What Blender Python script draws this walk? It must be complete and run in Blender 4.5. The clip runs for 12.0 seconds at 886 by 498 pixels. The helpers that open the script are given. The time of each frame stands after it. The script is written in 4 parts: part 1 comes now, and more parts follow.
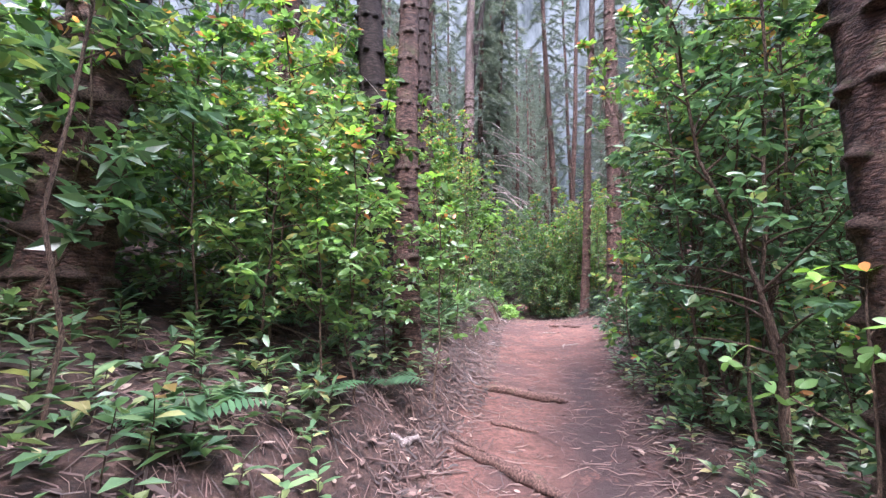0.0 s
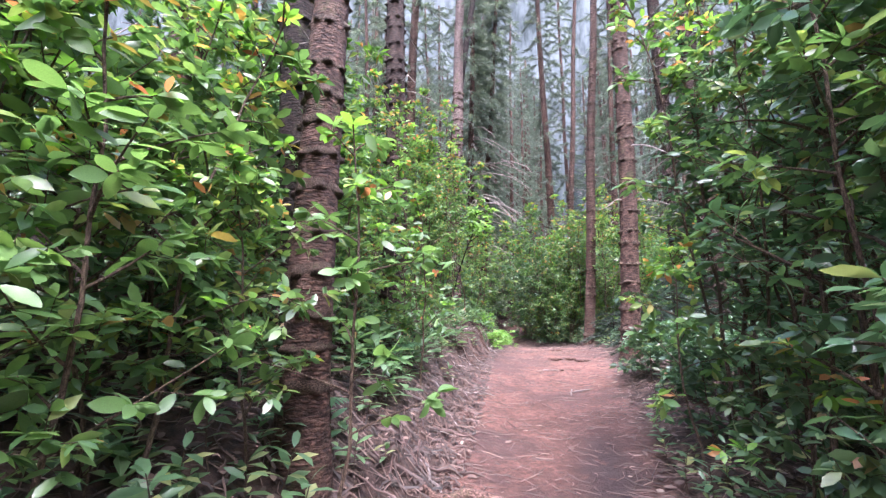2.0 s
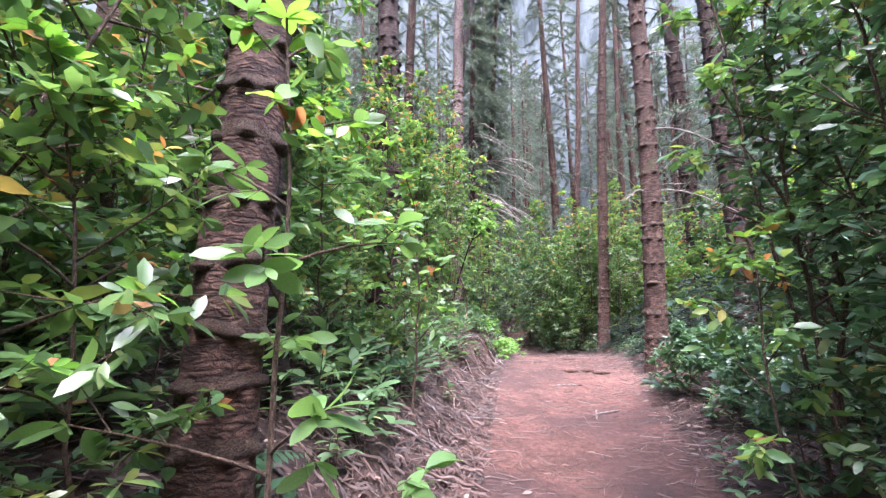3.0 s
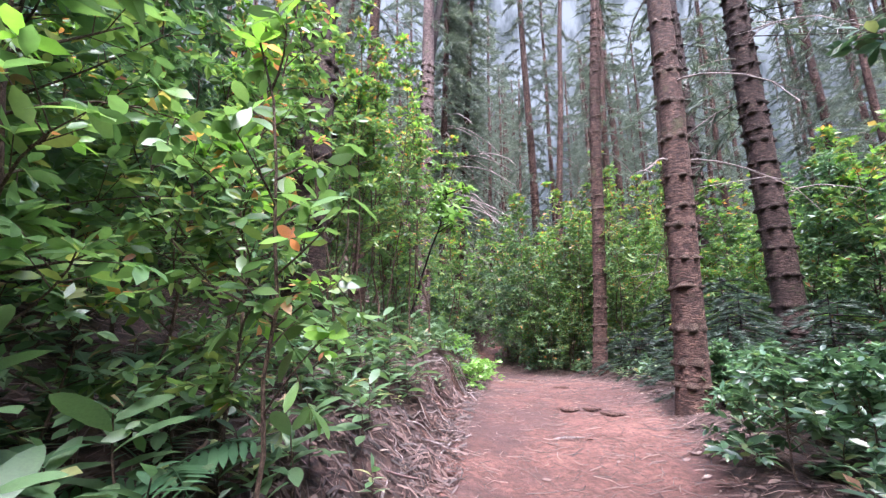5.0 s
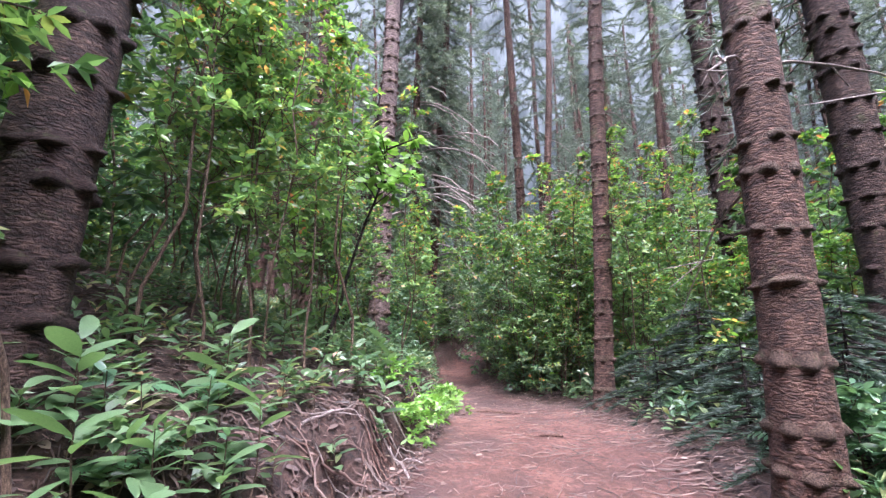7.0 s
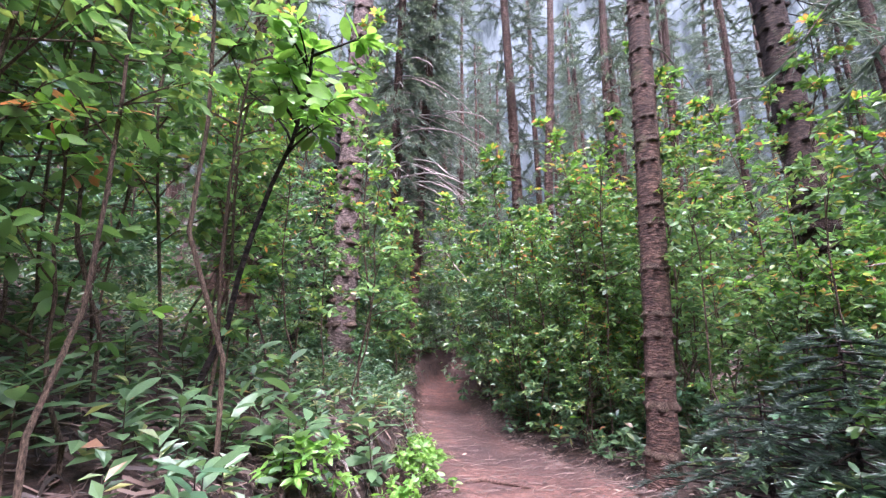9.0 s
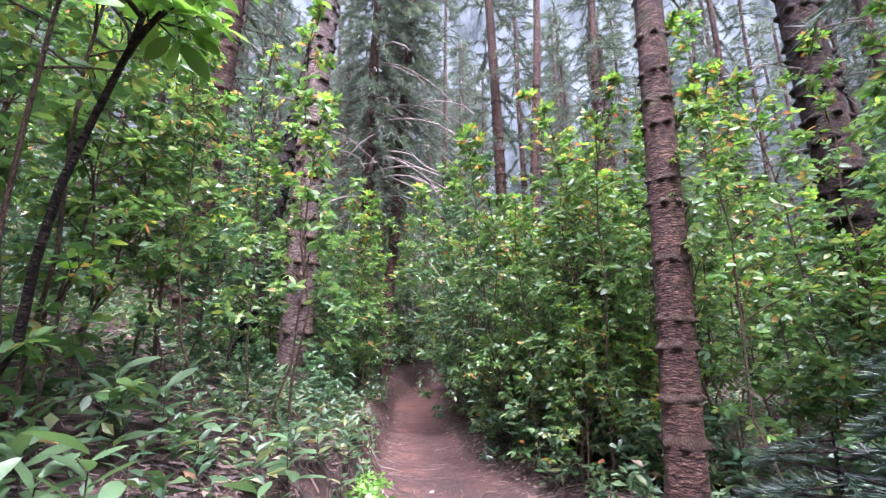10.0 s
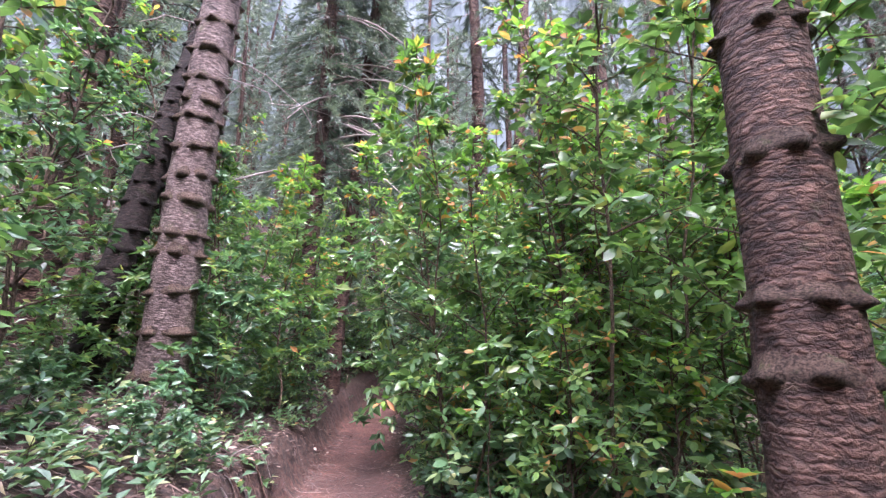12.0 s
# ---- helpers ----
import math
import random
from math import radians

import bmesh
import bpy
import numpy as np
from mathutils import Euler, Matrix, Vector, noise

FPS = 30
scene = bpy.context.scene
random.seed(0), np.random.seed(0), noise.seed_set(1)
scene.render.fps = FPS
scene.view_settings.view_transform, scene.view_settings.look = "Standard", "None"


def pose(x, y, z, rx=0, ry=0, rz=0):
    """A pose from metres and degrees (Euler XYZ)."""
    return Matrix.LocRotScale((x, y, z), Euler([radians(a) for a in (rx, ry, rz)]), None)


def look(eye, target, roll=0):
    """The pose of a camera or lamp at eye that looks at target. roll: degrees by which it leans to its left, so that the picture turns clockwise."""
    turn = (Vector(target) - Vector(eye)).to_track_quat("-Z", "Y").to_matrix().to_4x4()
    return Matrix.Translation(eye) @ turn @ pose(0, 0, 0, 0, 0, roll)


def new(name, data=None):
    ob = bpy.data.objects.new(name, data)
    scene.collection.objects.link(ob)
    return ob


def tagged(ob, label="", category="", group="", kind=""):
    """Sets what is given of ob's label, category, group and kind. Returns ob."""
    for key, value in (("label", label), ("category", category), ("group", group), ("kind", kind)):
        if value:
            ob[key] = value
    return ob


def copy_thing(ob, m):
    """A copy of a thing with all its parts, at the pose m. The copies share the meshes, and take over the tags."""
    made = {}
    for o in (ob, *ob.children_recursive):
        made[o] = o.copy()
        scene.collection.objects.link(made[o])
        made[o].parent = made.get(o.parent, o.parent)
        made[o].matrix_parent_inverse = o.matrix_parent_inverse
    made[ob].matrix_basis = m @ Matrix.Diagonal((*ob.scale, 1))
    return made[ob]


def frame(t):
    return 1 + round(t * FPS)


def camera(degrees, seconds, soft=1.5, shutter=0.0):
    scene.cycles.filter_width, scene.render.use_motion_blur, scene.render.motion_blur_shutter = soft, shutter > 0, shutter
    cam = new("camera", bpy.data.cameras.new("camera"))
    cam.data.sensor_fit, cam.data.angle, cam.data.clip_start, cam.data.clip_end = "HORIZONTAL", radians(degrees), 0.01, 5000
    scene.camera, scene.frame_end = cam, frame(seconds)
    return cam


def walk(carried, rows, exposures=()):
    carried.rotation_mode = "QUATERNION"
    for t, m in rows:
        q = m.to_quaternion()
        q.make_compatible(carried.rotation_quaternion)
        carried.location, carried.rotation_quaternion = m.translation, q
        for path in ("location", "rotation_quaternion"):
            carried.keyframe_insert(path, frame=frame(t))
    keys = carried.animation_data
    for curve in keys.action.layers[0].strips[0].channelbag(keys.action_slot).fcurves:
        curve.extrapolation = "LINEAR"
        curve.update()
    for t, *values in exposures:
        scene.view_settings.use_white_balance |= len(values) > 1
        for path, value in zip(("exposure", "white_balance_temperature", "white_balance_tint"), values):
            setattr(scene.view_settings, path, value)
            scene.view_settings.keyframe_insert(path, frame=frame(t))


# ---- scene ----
cam = camera(91.7, 12.0, soft=1.3)
METRES, EYE, TILT, LEAN, TURN = 12.8, 1.39, 7.0, 0.0, 0.0
ROWS = [
    (0.0, 0.0, 0.0, 0.0, -0.0, 0.0, 0.0),
    (0.5, 0.0099, 0.0373, 0.0001, -1.13, 0.97, -0.21),
    (1.0, 0.017, 0.0798, 0.0006, -1.22, 1.26, 0.03),
    (1.5, 0.0327, 0.1165, 0.0004, -0.64, 1.87, -0.1),
    (2.0, 0.0295, 0.1501, -0.0041, -0.67, 2.2, -0.19),
    (2.5, 0.0297, 0.1873, -0.0081, -0.38, 2.42, 0.16),
    (4.5, 0.0525, 0.336, -0.0147, -2.74, 3.94, -0.07),
    (5.0, 0.0595, 0.3852, -0.0209, -3.73, 4.08, -0.11),
    (5.5, 0.0739, 0.4252, -0.0226, -3.91, 4.38, -0.19),
    (6.0, 0.0881, 0.4683, -0.0228, -4.72, 4.38, -0.21),
    (6.5, 0.0961, 0.5163, -0.0249, -5.54, 4.29, -0.13),
    (7.0, 0.1162, 0.5622, -0.0265, -5.43, 4.18, -0.24),
    (9.0, 0.1441, 0.7279, -0.0248, -6.86, 4.46, -0.59),
    (9.5, 0.1633, 0.7684, -0.0272, -7.44, 4.99, -0.63),
    (10.0, 0.1733, 0.8056, -0.0315, -8.65, 5.33, -0.68),
    (10.5, 0.1909, 0.8449, -0.0338, -9.72, 5.7, -0.84),
    (11.0, 0.2093, 0.8796, -0.0335, -10.63, 5.89, -1.11),
    (11.5, 0.2236, 0.9188, -0.0387, -10.71, 5.93, -1.32),
    (12.0, 0.2494, 0.9516, -0.0479, -9.46, 6.02, -1.4),
]
walk(cam, [(t, pose(0, 0, EYE, TILT, LEAN, TURN) @ pose(METRES * x, METRES * y, METRES * z, 90 + pitch, roll, yaw)) for t, x, y, z, yaw, pitch, roll in ROWS],
     exposures=[(0.0, 2.72, 5550, 25), (2.5, 2.93, 5550, 25), (6.0, 2.8, 5550, 25), (9.5, 2.9, 5500, 28), (12.0, 3.04, 5550, 29)])


# ---- world and light ----
world = bpy.data.worlds.new("overcast_sky")
scene.world = world
world.use_nodes = True
wt = world.node_tree
sky = wt.nodes.new("ShaderNodeTexSky")
sky.sky_type = 'NISHITA'
sky.sun_disc = False
sky.sun_elevation = radians(66)
sky.sun_rotation = radians(174)
sky.air_density, sky.dust_density, sky.ozone_density = 1.0, 6.0, 1.0
wt.nodes["Background"].inputs[1].default_value = 0.15
wt.links.new(sky.outputs[0], wt.nodes["Background"].inputs[0])
sun = new("sun", bpy.data.lights.new("sun", 'SUN'))
sun.data.energy, sun.data.angle, sun.data.color = 1.5, radians(50), (1.0, 0.97, 0.92)
sun.matrix_basis = look((3.8, -8, 30), (2.5, 5, 0))
scene.view_settings.exposure = 0.0

# ---- the lie of the land ----
PATH_Y = [-30, -4, 0, 2.66, 4.75, 7.5, 10, 12.5, 14.5, 16.5, 20, 22.5, 26, 32, 60]
PATH_X = [-1.5, -0.6, 0.1, 0.58, 1.13, 1.8, 2.45, 3.0, 3.05, 2.95, 3.15, 3.3, 5.2, 9.0, 20.0]
PATH_W = [0.8, 0.75, 0.75, 0.75, 0.78, 0.98, 1.2, 1.1, 0.8, 0.62, 0.5, 0.5, 0.45, 0.4, 0.3]
PATH_Z = [-0.6, -0.2, 0.03, 0.24, 0.44, 0.63, 0.88, 0.93, 0.76, 0.66, 0.66, 0.76, 1.0, 1.4, 3.0]


def ease(v):
    v = np.clip(v, 0, 1)
    return v * v * (3 - 2 * v)


def path_at(y):
    """The trail's middle, half width and height at y, eased over a metre."""
    out = []
    for table in (PATH_X, PATH_W, PATH_Z):
        out.append(sum(np.interp(y + o, PATH_Y, table) for o in (-1, -0.5, 0, 0.5, 1)) / 5)
    return out


def waves(x, y, k, seed):
    r = np.random.RandomState(seed)
    total = 0
    for i in range(6):
        a, p, f = r.uniform(0, 6.28), r.uniform(0, 6.28), k * r.uniform(0.6, 1.7)
        total = total + np.sin(f * (x * math.cos(a) + y * math.sin(a)) + p)
    return total / 6


HOLLOWS = [(1.12, 10.15, 0.26), (1.62, 12.75, 0.26), (0.95, 9.2, 0.16), (1.4, 11.1, 0.18), (0.55, 7.6, 0.14), (2.12, 15.3, 0.22), (2.2, 16.6, 0.18)]


def ground_z(x, y):
    cx, w, z = path_at(y)
    d = x - cx
    e = np.abs(d) - w
    cut = 0.24 + 0.16 * ease((y - 9.0) / 3.0)
    left = cut * ease(e / (1.0 - 0.7 * ease((y - 9.0) / 2.0))) + 0.36 * np.clip(e, 0, 4) + 0.22 * np.clip(e - 4, 0, 22)
    right = 0.10 * ease(e / 0.4) + 0.03 * np.clip(e, 0, 6) + 0.10 * np.clip(e - 6, 0, 30)
    side = np.where(e > 0, np.where(d < 0, left, right), -0.06 * (1 - np.clip(np.abs(d) / w, 0, 1) ** 2))
    bank = np.exp(-((e - 0.2) / 0.3) ** 2) * (d < 0)
    rough = bank * (0.1 * waves(x, y, 9.0, 12) + 0.065 * waves(x, y, 21.0, 14)) + 0.05 * waves(x, y, 1.6, 3) + 0.03 * waves(x, y, 5.0, 5) + 0.015 * waves(x, y, 14.0, 8)
    far = 0.16 * np.clip(y - 24, 0, 40)
    trample = np.exp(-((d - 0.4) / 0.32) ** 2) * ease((y - 1.0) / 1.5) * ease((7.5 - y) / 2.0)
    rough = rough + trample * (0.05 * waves(x, y, 17.0, 41) + 0.04 * waves(x, y, 28.0, 43))
    for hx, hy, deep in HOLLOWS:
        rough = rough - deep * np.exp(-((x - hx) ** 2 + (0.8 * (y - hy)) ** 2) / 0.024)
    return z + side + far + rough * np.where(e > 0, 1.0 + 0 * e, 0.35)


def gz(x, y):
    return float(ground_z(np.float64(x), np.float64(y)))


# ---- materials ----
def nodes_of(name):
    m = bpy.data.materials.new(name)
    m.use_nodes = True
    return m, m.node_tree, m.node_tree.nodes["Principled BSDF"]


def put(tree, kind, **values):
    n = tree.nodes.new(kind)
    for key, v in values.items():
        n.inputs[key].default_value = v
    return n


def ramp(tree, source, stops):
    r = tree.nodes.new("ShaderNodeValToRGB")
    while len(r.color_ramp.elements) < len(stops):
        r.color_ramp.elements.new(0.5)
    for e, (p, c) in zip(r.color_ramp.elements, stops):
        e.position, e.color = p, (*c, 1)
    tree.links.new(source, r.inputs[0])
    return r


def mixed(tree, factor, a, b, blend='MIX'):
    m = tree.nodes.new("ShaderNodeMix")
    m.data_type, m.blend_type = 'RGBA', blend
    for v, socket in ((factor, m.inputs[0]), (a, m.inputs[6]), (b, m.inputs[7])):
        if isinstance(v, bpy.types.NodeSocket):
            tree.links.new(v, socket)
        else:
            socket.default_value = v if isinstance(v, float) else (*v, 1)
    return m.outputs[2]


def noise_at(tree, scale, detail=4.0, rough=0.6, stretch=None):
    n = put(tree, "ShaderNodeTexNoise", Scale=scale, Detail=detail, Roughness=rough)
    co = tree.nodes.new("ShaderNodeTexCoord")
    src = co.outputs["Object"]
    if stretch:
        mp = tree.nodes.new("ShaderNodeMapping")
        mp.inputs["Scale"].default_value = stretch
        tree.links.new(src, mp.inputs[0])
        src = mp.outputs[0]
    tree.links.new(src, n.inputs["Vector"])
    return n.outputs[0]


def relief(tree, bsdf, height, strength, distance):
    b = put(tree, "ShaderNodeBump", Strength=strength, Distance=distance)
    tree.links.new(height, b.inputs["Height"])
    tree.links.new(b.outputs[0], bsdf.inputs["Normal"])


def leaf_material(name, stops, gloss=0.42, through_light=0.35, spread=0.25, vivid=0.9):
    """Leaf colours vary leaf by leaf and plant by plant; some light comes through."""
    m, t, b = nodes_of(name)
    geo = t.nodes.new("ShaderNodeNewGeometry")
    info = t.nodes.new("ShaderNodeObjectInfo")
    pick = ramp(t, geo.outputs["Random Per Island"], stops)
    hsv = t.nodes.new("ShaderNodeHueSaturation")
    rnd = t.nodes.new("ShaderNodeMapRange")
    rnd.inputs[3].default_value, rnd.inputs[4].default_value = 1 - spread, 1 + spread
    t.links.new(info.outputs["Random"], rnd.inputs[0])
    t.links.new(rnd.outputs[0], hsv.inputs["Value"])
    hsv.inputs["Saturation"].default_value = vivid
    t.links.new(pick.outputs[0], hsv.inputs["Color"])
    spots = noise_at(t, 30.0, 3.0)
    col = mixed(t, 0.35, hsv.outputs[0], ramp(t, spots, [(0.3, (0.55, 0.55, 0.5)), (0.7, (1.25, 1.25, 1.1))]).outputs[0], 'MULTIPLY')
    t.links.new(col, b.inputs["Base Color"])
    b.inputs["Roughness"].default_value = gloss
    b.inputs["Specular IOR Level"].default_value = 0.8
    relief(t, b, noise_at(t, 60.0, 2.0), 0.25, 0.004)
    tr = t.nodes.new("ShaderNodeBsdfTranslucent")
    warm = mixed(t, 1.0, col, (1.2, 1.2, 0.75), 'MULTIPLY')
    t.links.new(warm, tr.inputs[0])
    mx = t.nodes.new("ShaderNodeMixShader")
    mx.inputs[0].default_value = through_light
    t.links.new(b.outputs[0], mx.inputs[1])
    t.links.new(tr.outputs[0], mx.inputs[2])
    t.links.new(mx.outputs[0], t.nodes["Material Output"].inputs[0])
    return m


LEAF = leaf_material("glossy_green_leaf", [(0.0, (0.068, 0.15, 0.055)), (0.45, (0.11, 0.23, 0.072)), (0.8, (0.17, 0.31, 0.08)), (0.97, (0.25, 0.31, 0.075)), (1.0, (0.4, 0.2, 0.06))], 0.32, 0.48, 0.25, 0.94)
LEAF_DARK = leaf_material("dark_green_leaf", [(0.0, (0.048, 0.112, 0.06)), (0.5, (0.074, 0.168, 0.083)), (0.9, (0.11, 0.22, 0.095)), (1.0, (0.2, 0.24, 0.09))], 0.29, 0.42, 0.25, 0.92)
LEAF_YOUNG = leaf_material("young_leaf", [(0.0, (0.13, 0.3, 0.048)), (0.6, (0.21, 0.42, 0.06)), (0.78, (0.33, 0.42, 0.075)), (0.88, (0.52, 0.27, 0.08)), (0.97, (0.52, 0.2, 0.11)), (1.0, (0.45, 0.12, 0.1))], 0.4, 0.5, 0.25, 1.0)
LEAF_LOW = leaf_material("seedling_leaf", [(0.0, (0.048, 0.12, 0.05)), (0.5, (0.085, 0.18, 0.072)), (0.85, (0.145, 0.245, 0.095)), (0.97, (0.3, 0.33, 0.12)), (1.0, (0.4, 0.18, 0.12))], 0.42, 0.38)
LEAF_FRESH = leaf_material("fresh_green_leaf", [(0.0, (0.14, 0.3, 0.07)), (1.0, (0.25, 0.44, 0.1))], 0.4, 0.45, 0.25, 1.05)
# Paler, greyer leaf for far plants: distance haze put into the colour.
LEAF_HAZED = leaf_material("hazed_green_leaf", [(0.0, (0.11, 0.18, 0.115)), (0.6, (0.16, 0.25, 0.15)), (1.0, (0.22, 0.3, 0.17))], 0.35, 0.42, 0.25, 0.9)
FERN = leaf_material("fern_green", [(0.0, (0.042, 0.125, 0.052)), (1.0, (0.075, 0.185, 0.08))], 0.45, 0.4)
# Blue-grey needle green, lightened to carry the haze over far crowns.
NEEDLE = leaf_material("conifer_needles", [(0.0, (0.085, 0.125, 0.105)), (0.7, (0.12, 0.17, 0.14)), (1.0, (0.17, 0.21, 0.17))], 0.55, 0.4)
TWIG = leaf_material("fallen_twig", [(0.0, (0.025, 0.014, 0.012)), (0.5, (0.085, 0.046, 0.037)), (0.85, (0.14, 0.08, 0.064)), (1.0, (0.22, 0.14, 0.112))], 0.75, 0.0)
STICKS = leaf_material("fallen_stick", [(0.0, (0.03, 0.017, 0.014)), (0.5, (0.095, 0.053, 0.044)), (0.85, (0.14, 0.07, 0.052)), (1.0, (0.21, 0.126, 0.098))], 0.7, 0.0)
DEAD_LEAF = leaf_material("dead_leaf", [(0.0, (0.045, 0.023, 0.018)), (0.5, (0.115, 0.062, 0.047)), (0.85, (0.2, 0.12, 0.092)), (1.0, (0.32, 0.24, 0.19))], 0.7, 0.05)


def bark_material(name, dark, mid, pale, across, scale=1.0, flakes=0.0):
    """Flaky bark: plates with dark gaps between them, stained and here and there mossy."""
    m, t, b = nodes_of(name)
    plates = noise_at(t, 16.0 * scale, 5.0, 0.6, across)
    fine = noise_at(t, 55.0 * scale, 5.0, 0.7, (1, 1, 1.5))
    stain = noise_at(t, 1.1, 4.0, 0.6)
    base = ramp(t, plates, [(0.38, dark), (0.5, mid), (0.66, pale)]).outputs[0]
    base = mixed(t, 0.5, base, ramp(t, fine, [(0.38, (0.3, 0.28, 0.27)), (0.6, (1.35, 1.3, 1.25))]).outputs[0], 'MULTIPLY')
    height = t.nodes.new("ShaderNodeMath")
    height.operation = 'ADD'
    t.links.new(plates, height.inputs[0])
    t.links.new(fine, height.inputs[1])
    height = height.outputs[0]
    if flakes:
        co = t.nodes.new("ShaderNodeTexCoord")
        warp = put(t, "ShaderNodeTexNoise", Scale=22.0, Detail=5.0, Roughness=0.7)
        t.links.new(co.outputs["Object"], warp.inputs["Vector"])
        bend = t.nodes.new("ShaderNodeVectorMath")
        bend.operation = 'MULTIPLY_ADD'
        bend.inputs[1].default_value = (0.1, 0.1, 0.03)
        t.links.new(warp.outputs["Color"], bend.inputs[0])
        t.links.new(co.outputs["Object"], bend.inputs[2])
        mp = t.nodes.new("ShaderNodeMapping")
        mp.inputs["Scale"].default_value = (1, 1, 2.5)
        t.links.new(bend.outputs[0], mp.inputs[0])
        cell = put(t, "ShaderNodeTexVoronoi", Scale=flakes)
        cell.feature = 'DISTANCE_TO_EDGE'
        tint = put(t, "ShaderNodeTexVoronoi", Scale=flakes)
        t.links.new(mp.outputs[0], cell.inputs["Vector"])
        t.links.new(mp.outputs[0], tint.inputs["Vector"])
        gap = ramp(t, cell.outputs["Distance"], [(0.0, (0.3, 0.28, 0.28)), (0.3, (1, 1, 1))]).outputs[0]
        base = mixed(t, 0.6, base, gap, 'MULTIPLY')
        base = mixed(t, 0.4, base, ramp(t, tint.outputs["Color"], [(0.2, (0.55, 0.5, 0.48)), (0.8, (1.45, 1.35, 1.3))]).outputs[0], 'MULTIPLY')
        both = t.nodes.new("ShaderNodeMath")
        both.operation = 'MULTIPLY_ADD'
        both.inputs[1].default_value = 1.2
        t.links.new(height, both.inputs[0])
        t.links.new(gap, both.inputs[2])
        height = both.outputs[0]
    base = mixed(t, 0.55, base, ramp(t, stain, [(0.36, (0.5, 0.46, 0.46)), (0.6, (1.15, 1.1, 1.08))]).outputs[0], 'MULTIPLY')
    moss = ramp(t, noise_at(t, 2.6, 5.0, 0.7), [(0.58, (0, 0, 0)), (0.72, (0.55, 0.55, 0.55))]).outputs[0]
    base = mixed(t, moss, base, (0.1, 0.12, 0.045))
    t.links.new(base, b.inputs["Base Color"])
    b.inputs["Roughness"].default_value = 0.72
    b.inputs["Specular IOR Level"].default_value = 0.25
    relief(t, b, height, 0.85, 0.02)
    return m


BARK = bark_material("conifer_bark", (0.045, 0.027, 0.022), (0.112, 0.065, 0.05), (0.2, 0.132, 0.106), (1, 1, 2.8), 0.85, 17.0)
# Lit copy of the bark: open sky on one trunk is put into the colour.
BARK_SKYLIT = bark_material("skylit_conifer_bark", (0.085, 0.064, 0.06), (0.2, 0.155, 0.147), (0.34, 0.285, 0.275), (1, 1, 2.8), 0.85, 17.0)
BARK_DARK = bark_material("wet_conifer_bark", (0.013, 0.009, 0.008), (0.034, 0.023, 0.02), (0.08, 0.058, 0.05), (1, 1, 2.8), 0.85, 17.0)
# Midway copy for dark damp trunks; shade at the foot is averaged in.
BARK_DIM = bark_material("damp_shaded_conifer_bark", (0.028, 0.018, 0.016), (0.068, 0.043, 0.036), (0.14, 0.096, 0.082), (1, 1, 2.8), 0.85, 17.0)
STEM = bark_material("sapling_bark", (0.055, 0.038, 0.028), (0.12, 0.084, 0.06), (0.21, 0.155, 0.112), (3, 3, 0.8), 3.0)
DEADWOOD = bark_material("dead_branch_wood", (0.19, 0.16, 0.15), (0.33, 0.29, 0.275), (0.5, 0.46, 0.44), (2, 2, 2), 3.0)
WHORL = bark_material("branch_collar_bark", (0.03, 0.02, 0.015), (0.085, 0.057, 0.043), (0.17, 0.12, 0.092), (1, 1, 1.2))
ROOT = bark_material("root_bark", (0.06, 0.035, 0.03), (0.14, 0.085, 0.07), (0.25, 0.16, 0.13), (2, 2, 2), 2.0)

GROUND, t, b = nodes_of("forest_floor")
attr = t.nodes.new("ShaderNodeAttribute")
attr.attribute_name = "trodden"
soil = ramp(t, noise_at(t, 2.2, 6.0, 0.65), [(0.3, (0.08, 0.037, 0.029)), (0.5, (0.148, 0.07, 0.053)), (0.72, (0.21, 0.106, 0.082))]).outputs[0]
soil = mixed(t, 0.85, soil, ramp(t, noise_at(t, 20.0, 8.0, 0.8), [(0.38, (0.4, 0.37, 0.37)), (0.6, (1.4, 1.37, 1.35))]).outputs[0], 'MULTIPLY')
mud = ramp(t, noise_at(t, 0.9, 5.0, 0.7), [(0.47, (0, 0, 0)), (0.6, (0.7, 0.7, 0.7))]).outputs[0]
soil = mixed(t, mud, soil, (0.06, 0.034, 0.032))
rut = t.nodes.new("ShaderNodeAttribute")
rut.attribute_name = "wet"
damp = t.nodes.new("ShaderNodeMath")
damp.operation = 'MULTIPLY'
t.links.new(rut.outputs["Fac"], damp.inputs[0])
t.links.new(ramp(t, noise_at(t, 5.5, 8.0, 0.8), [(0.33, (0, 0, 0)), (0.45, (1, 1, 1))]).outputs[0], damp.inputs[1])
soil = mixed(t, damp.outputs[0], soil, (0.042, 0.024, 0.023))
humus = ramp(t, noise_at(t, 14.0, 8.0, 0.75), [(0.36, (0.014, 0.009, 0.008)), (0.52, (0.06, 0.032, 0.024)), (0.7, (0.125, 0.074, 0.056))]).outputs[0]
wob = t.nodes.new("ShaderNodeMath")
wob.operation = 'MULTIPLY_ADD'
wob.inputs[1].default_value, wob.inputs[2].default_value = 0.9, -0.45
t.links.new(noise_at(t, 5.0, 6.0, 0.7), wob.inputs[0])
edge = t.nodes.new("ShaderNodeMath")
edge.operation = 'ADD'
edge.use_clamp = True
t.links.new(attr.outputs["Fac"], edge.inputs[0])
t.links.new(wob.outputs[0], edge.inputs[1])
fac = ramp(t, edge.outputs[0], [(0.35, (0, 0, 0)), (0.6, (1, 1, 1))]).outputs[0]
t.links.new(mixed(t, fac, humus, soil), b.inputs["Base Color"])
b.inputs["Roughness"].default_value = 0.85
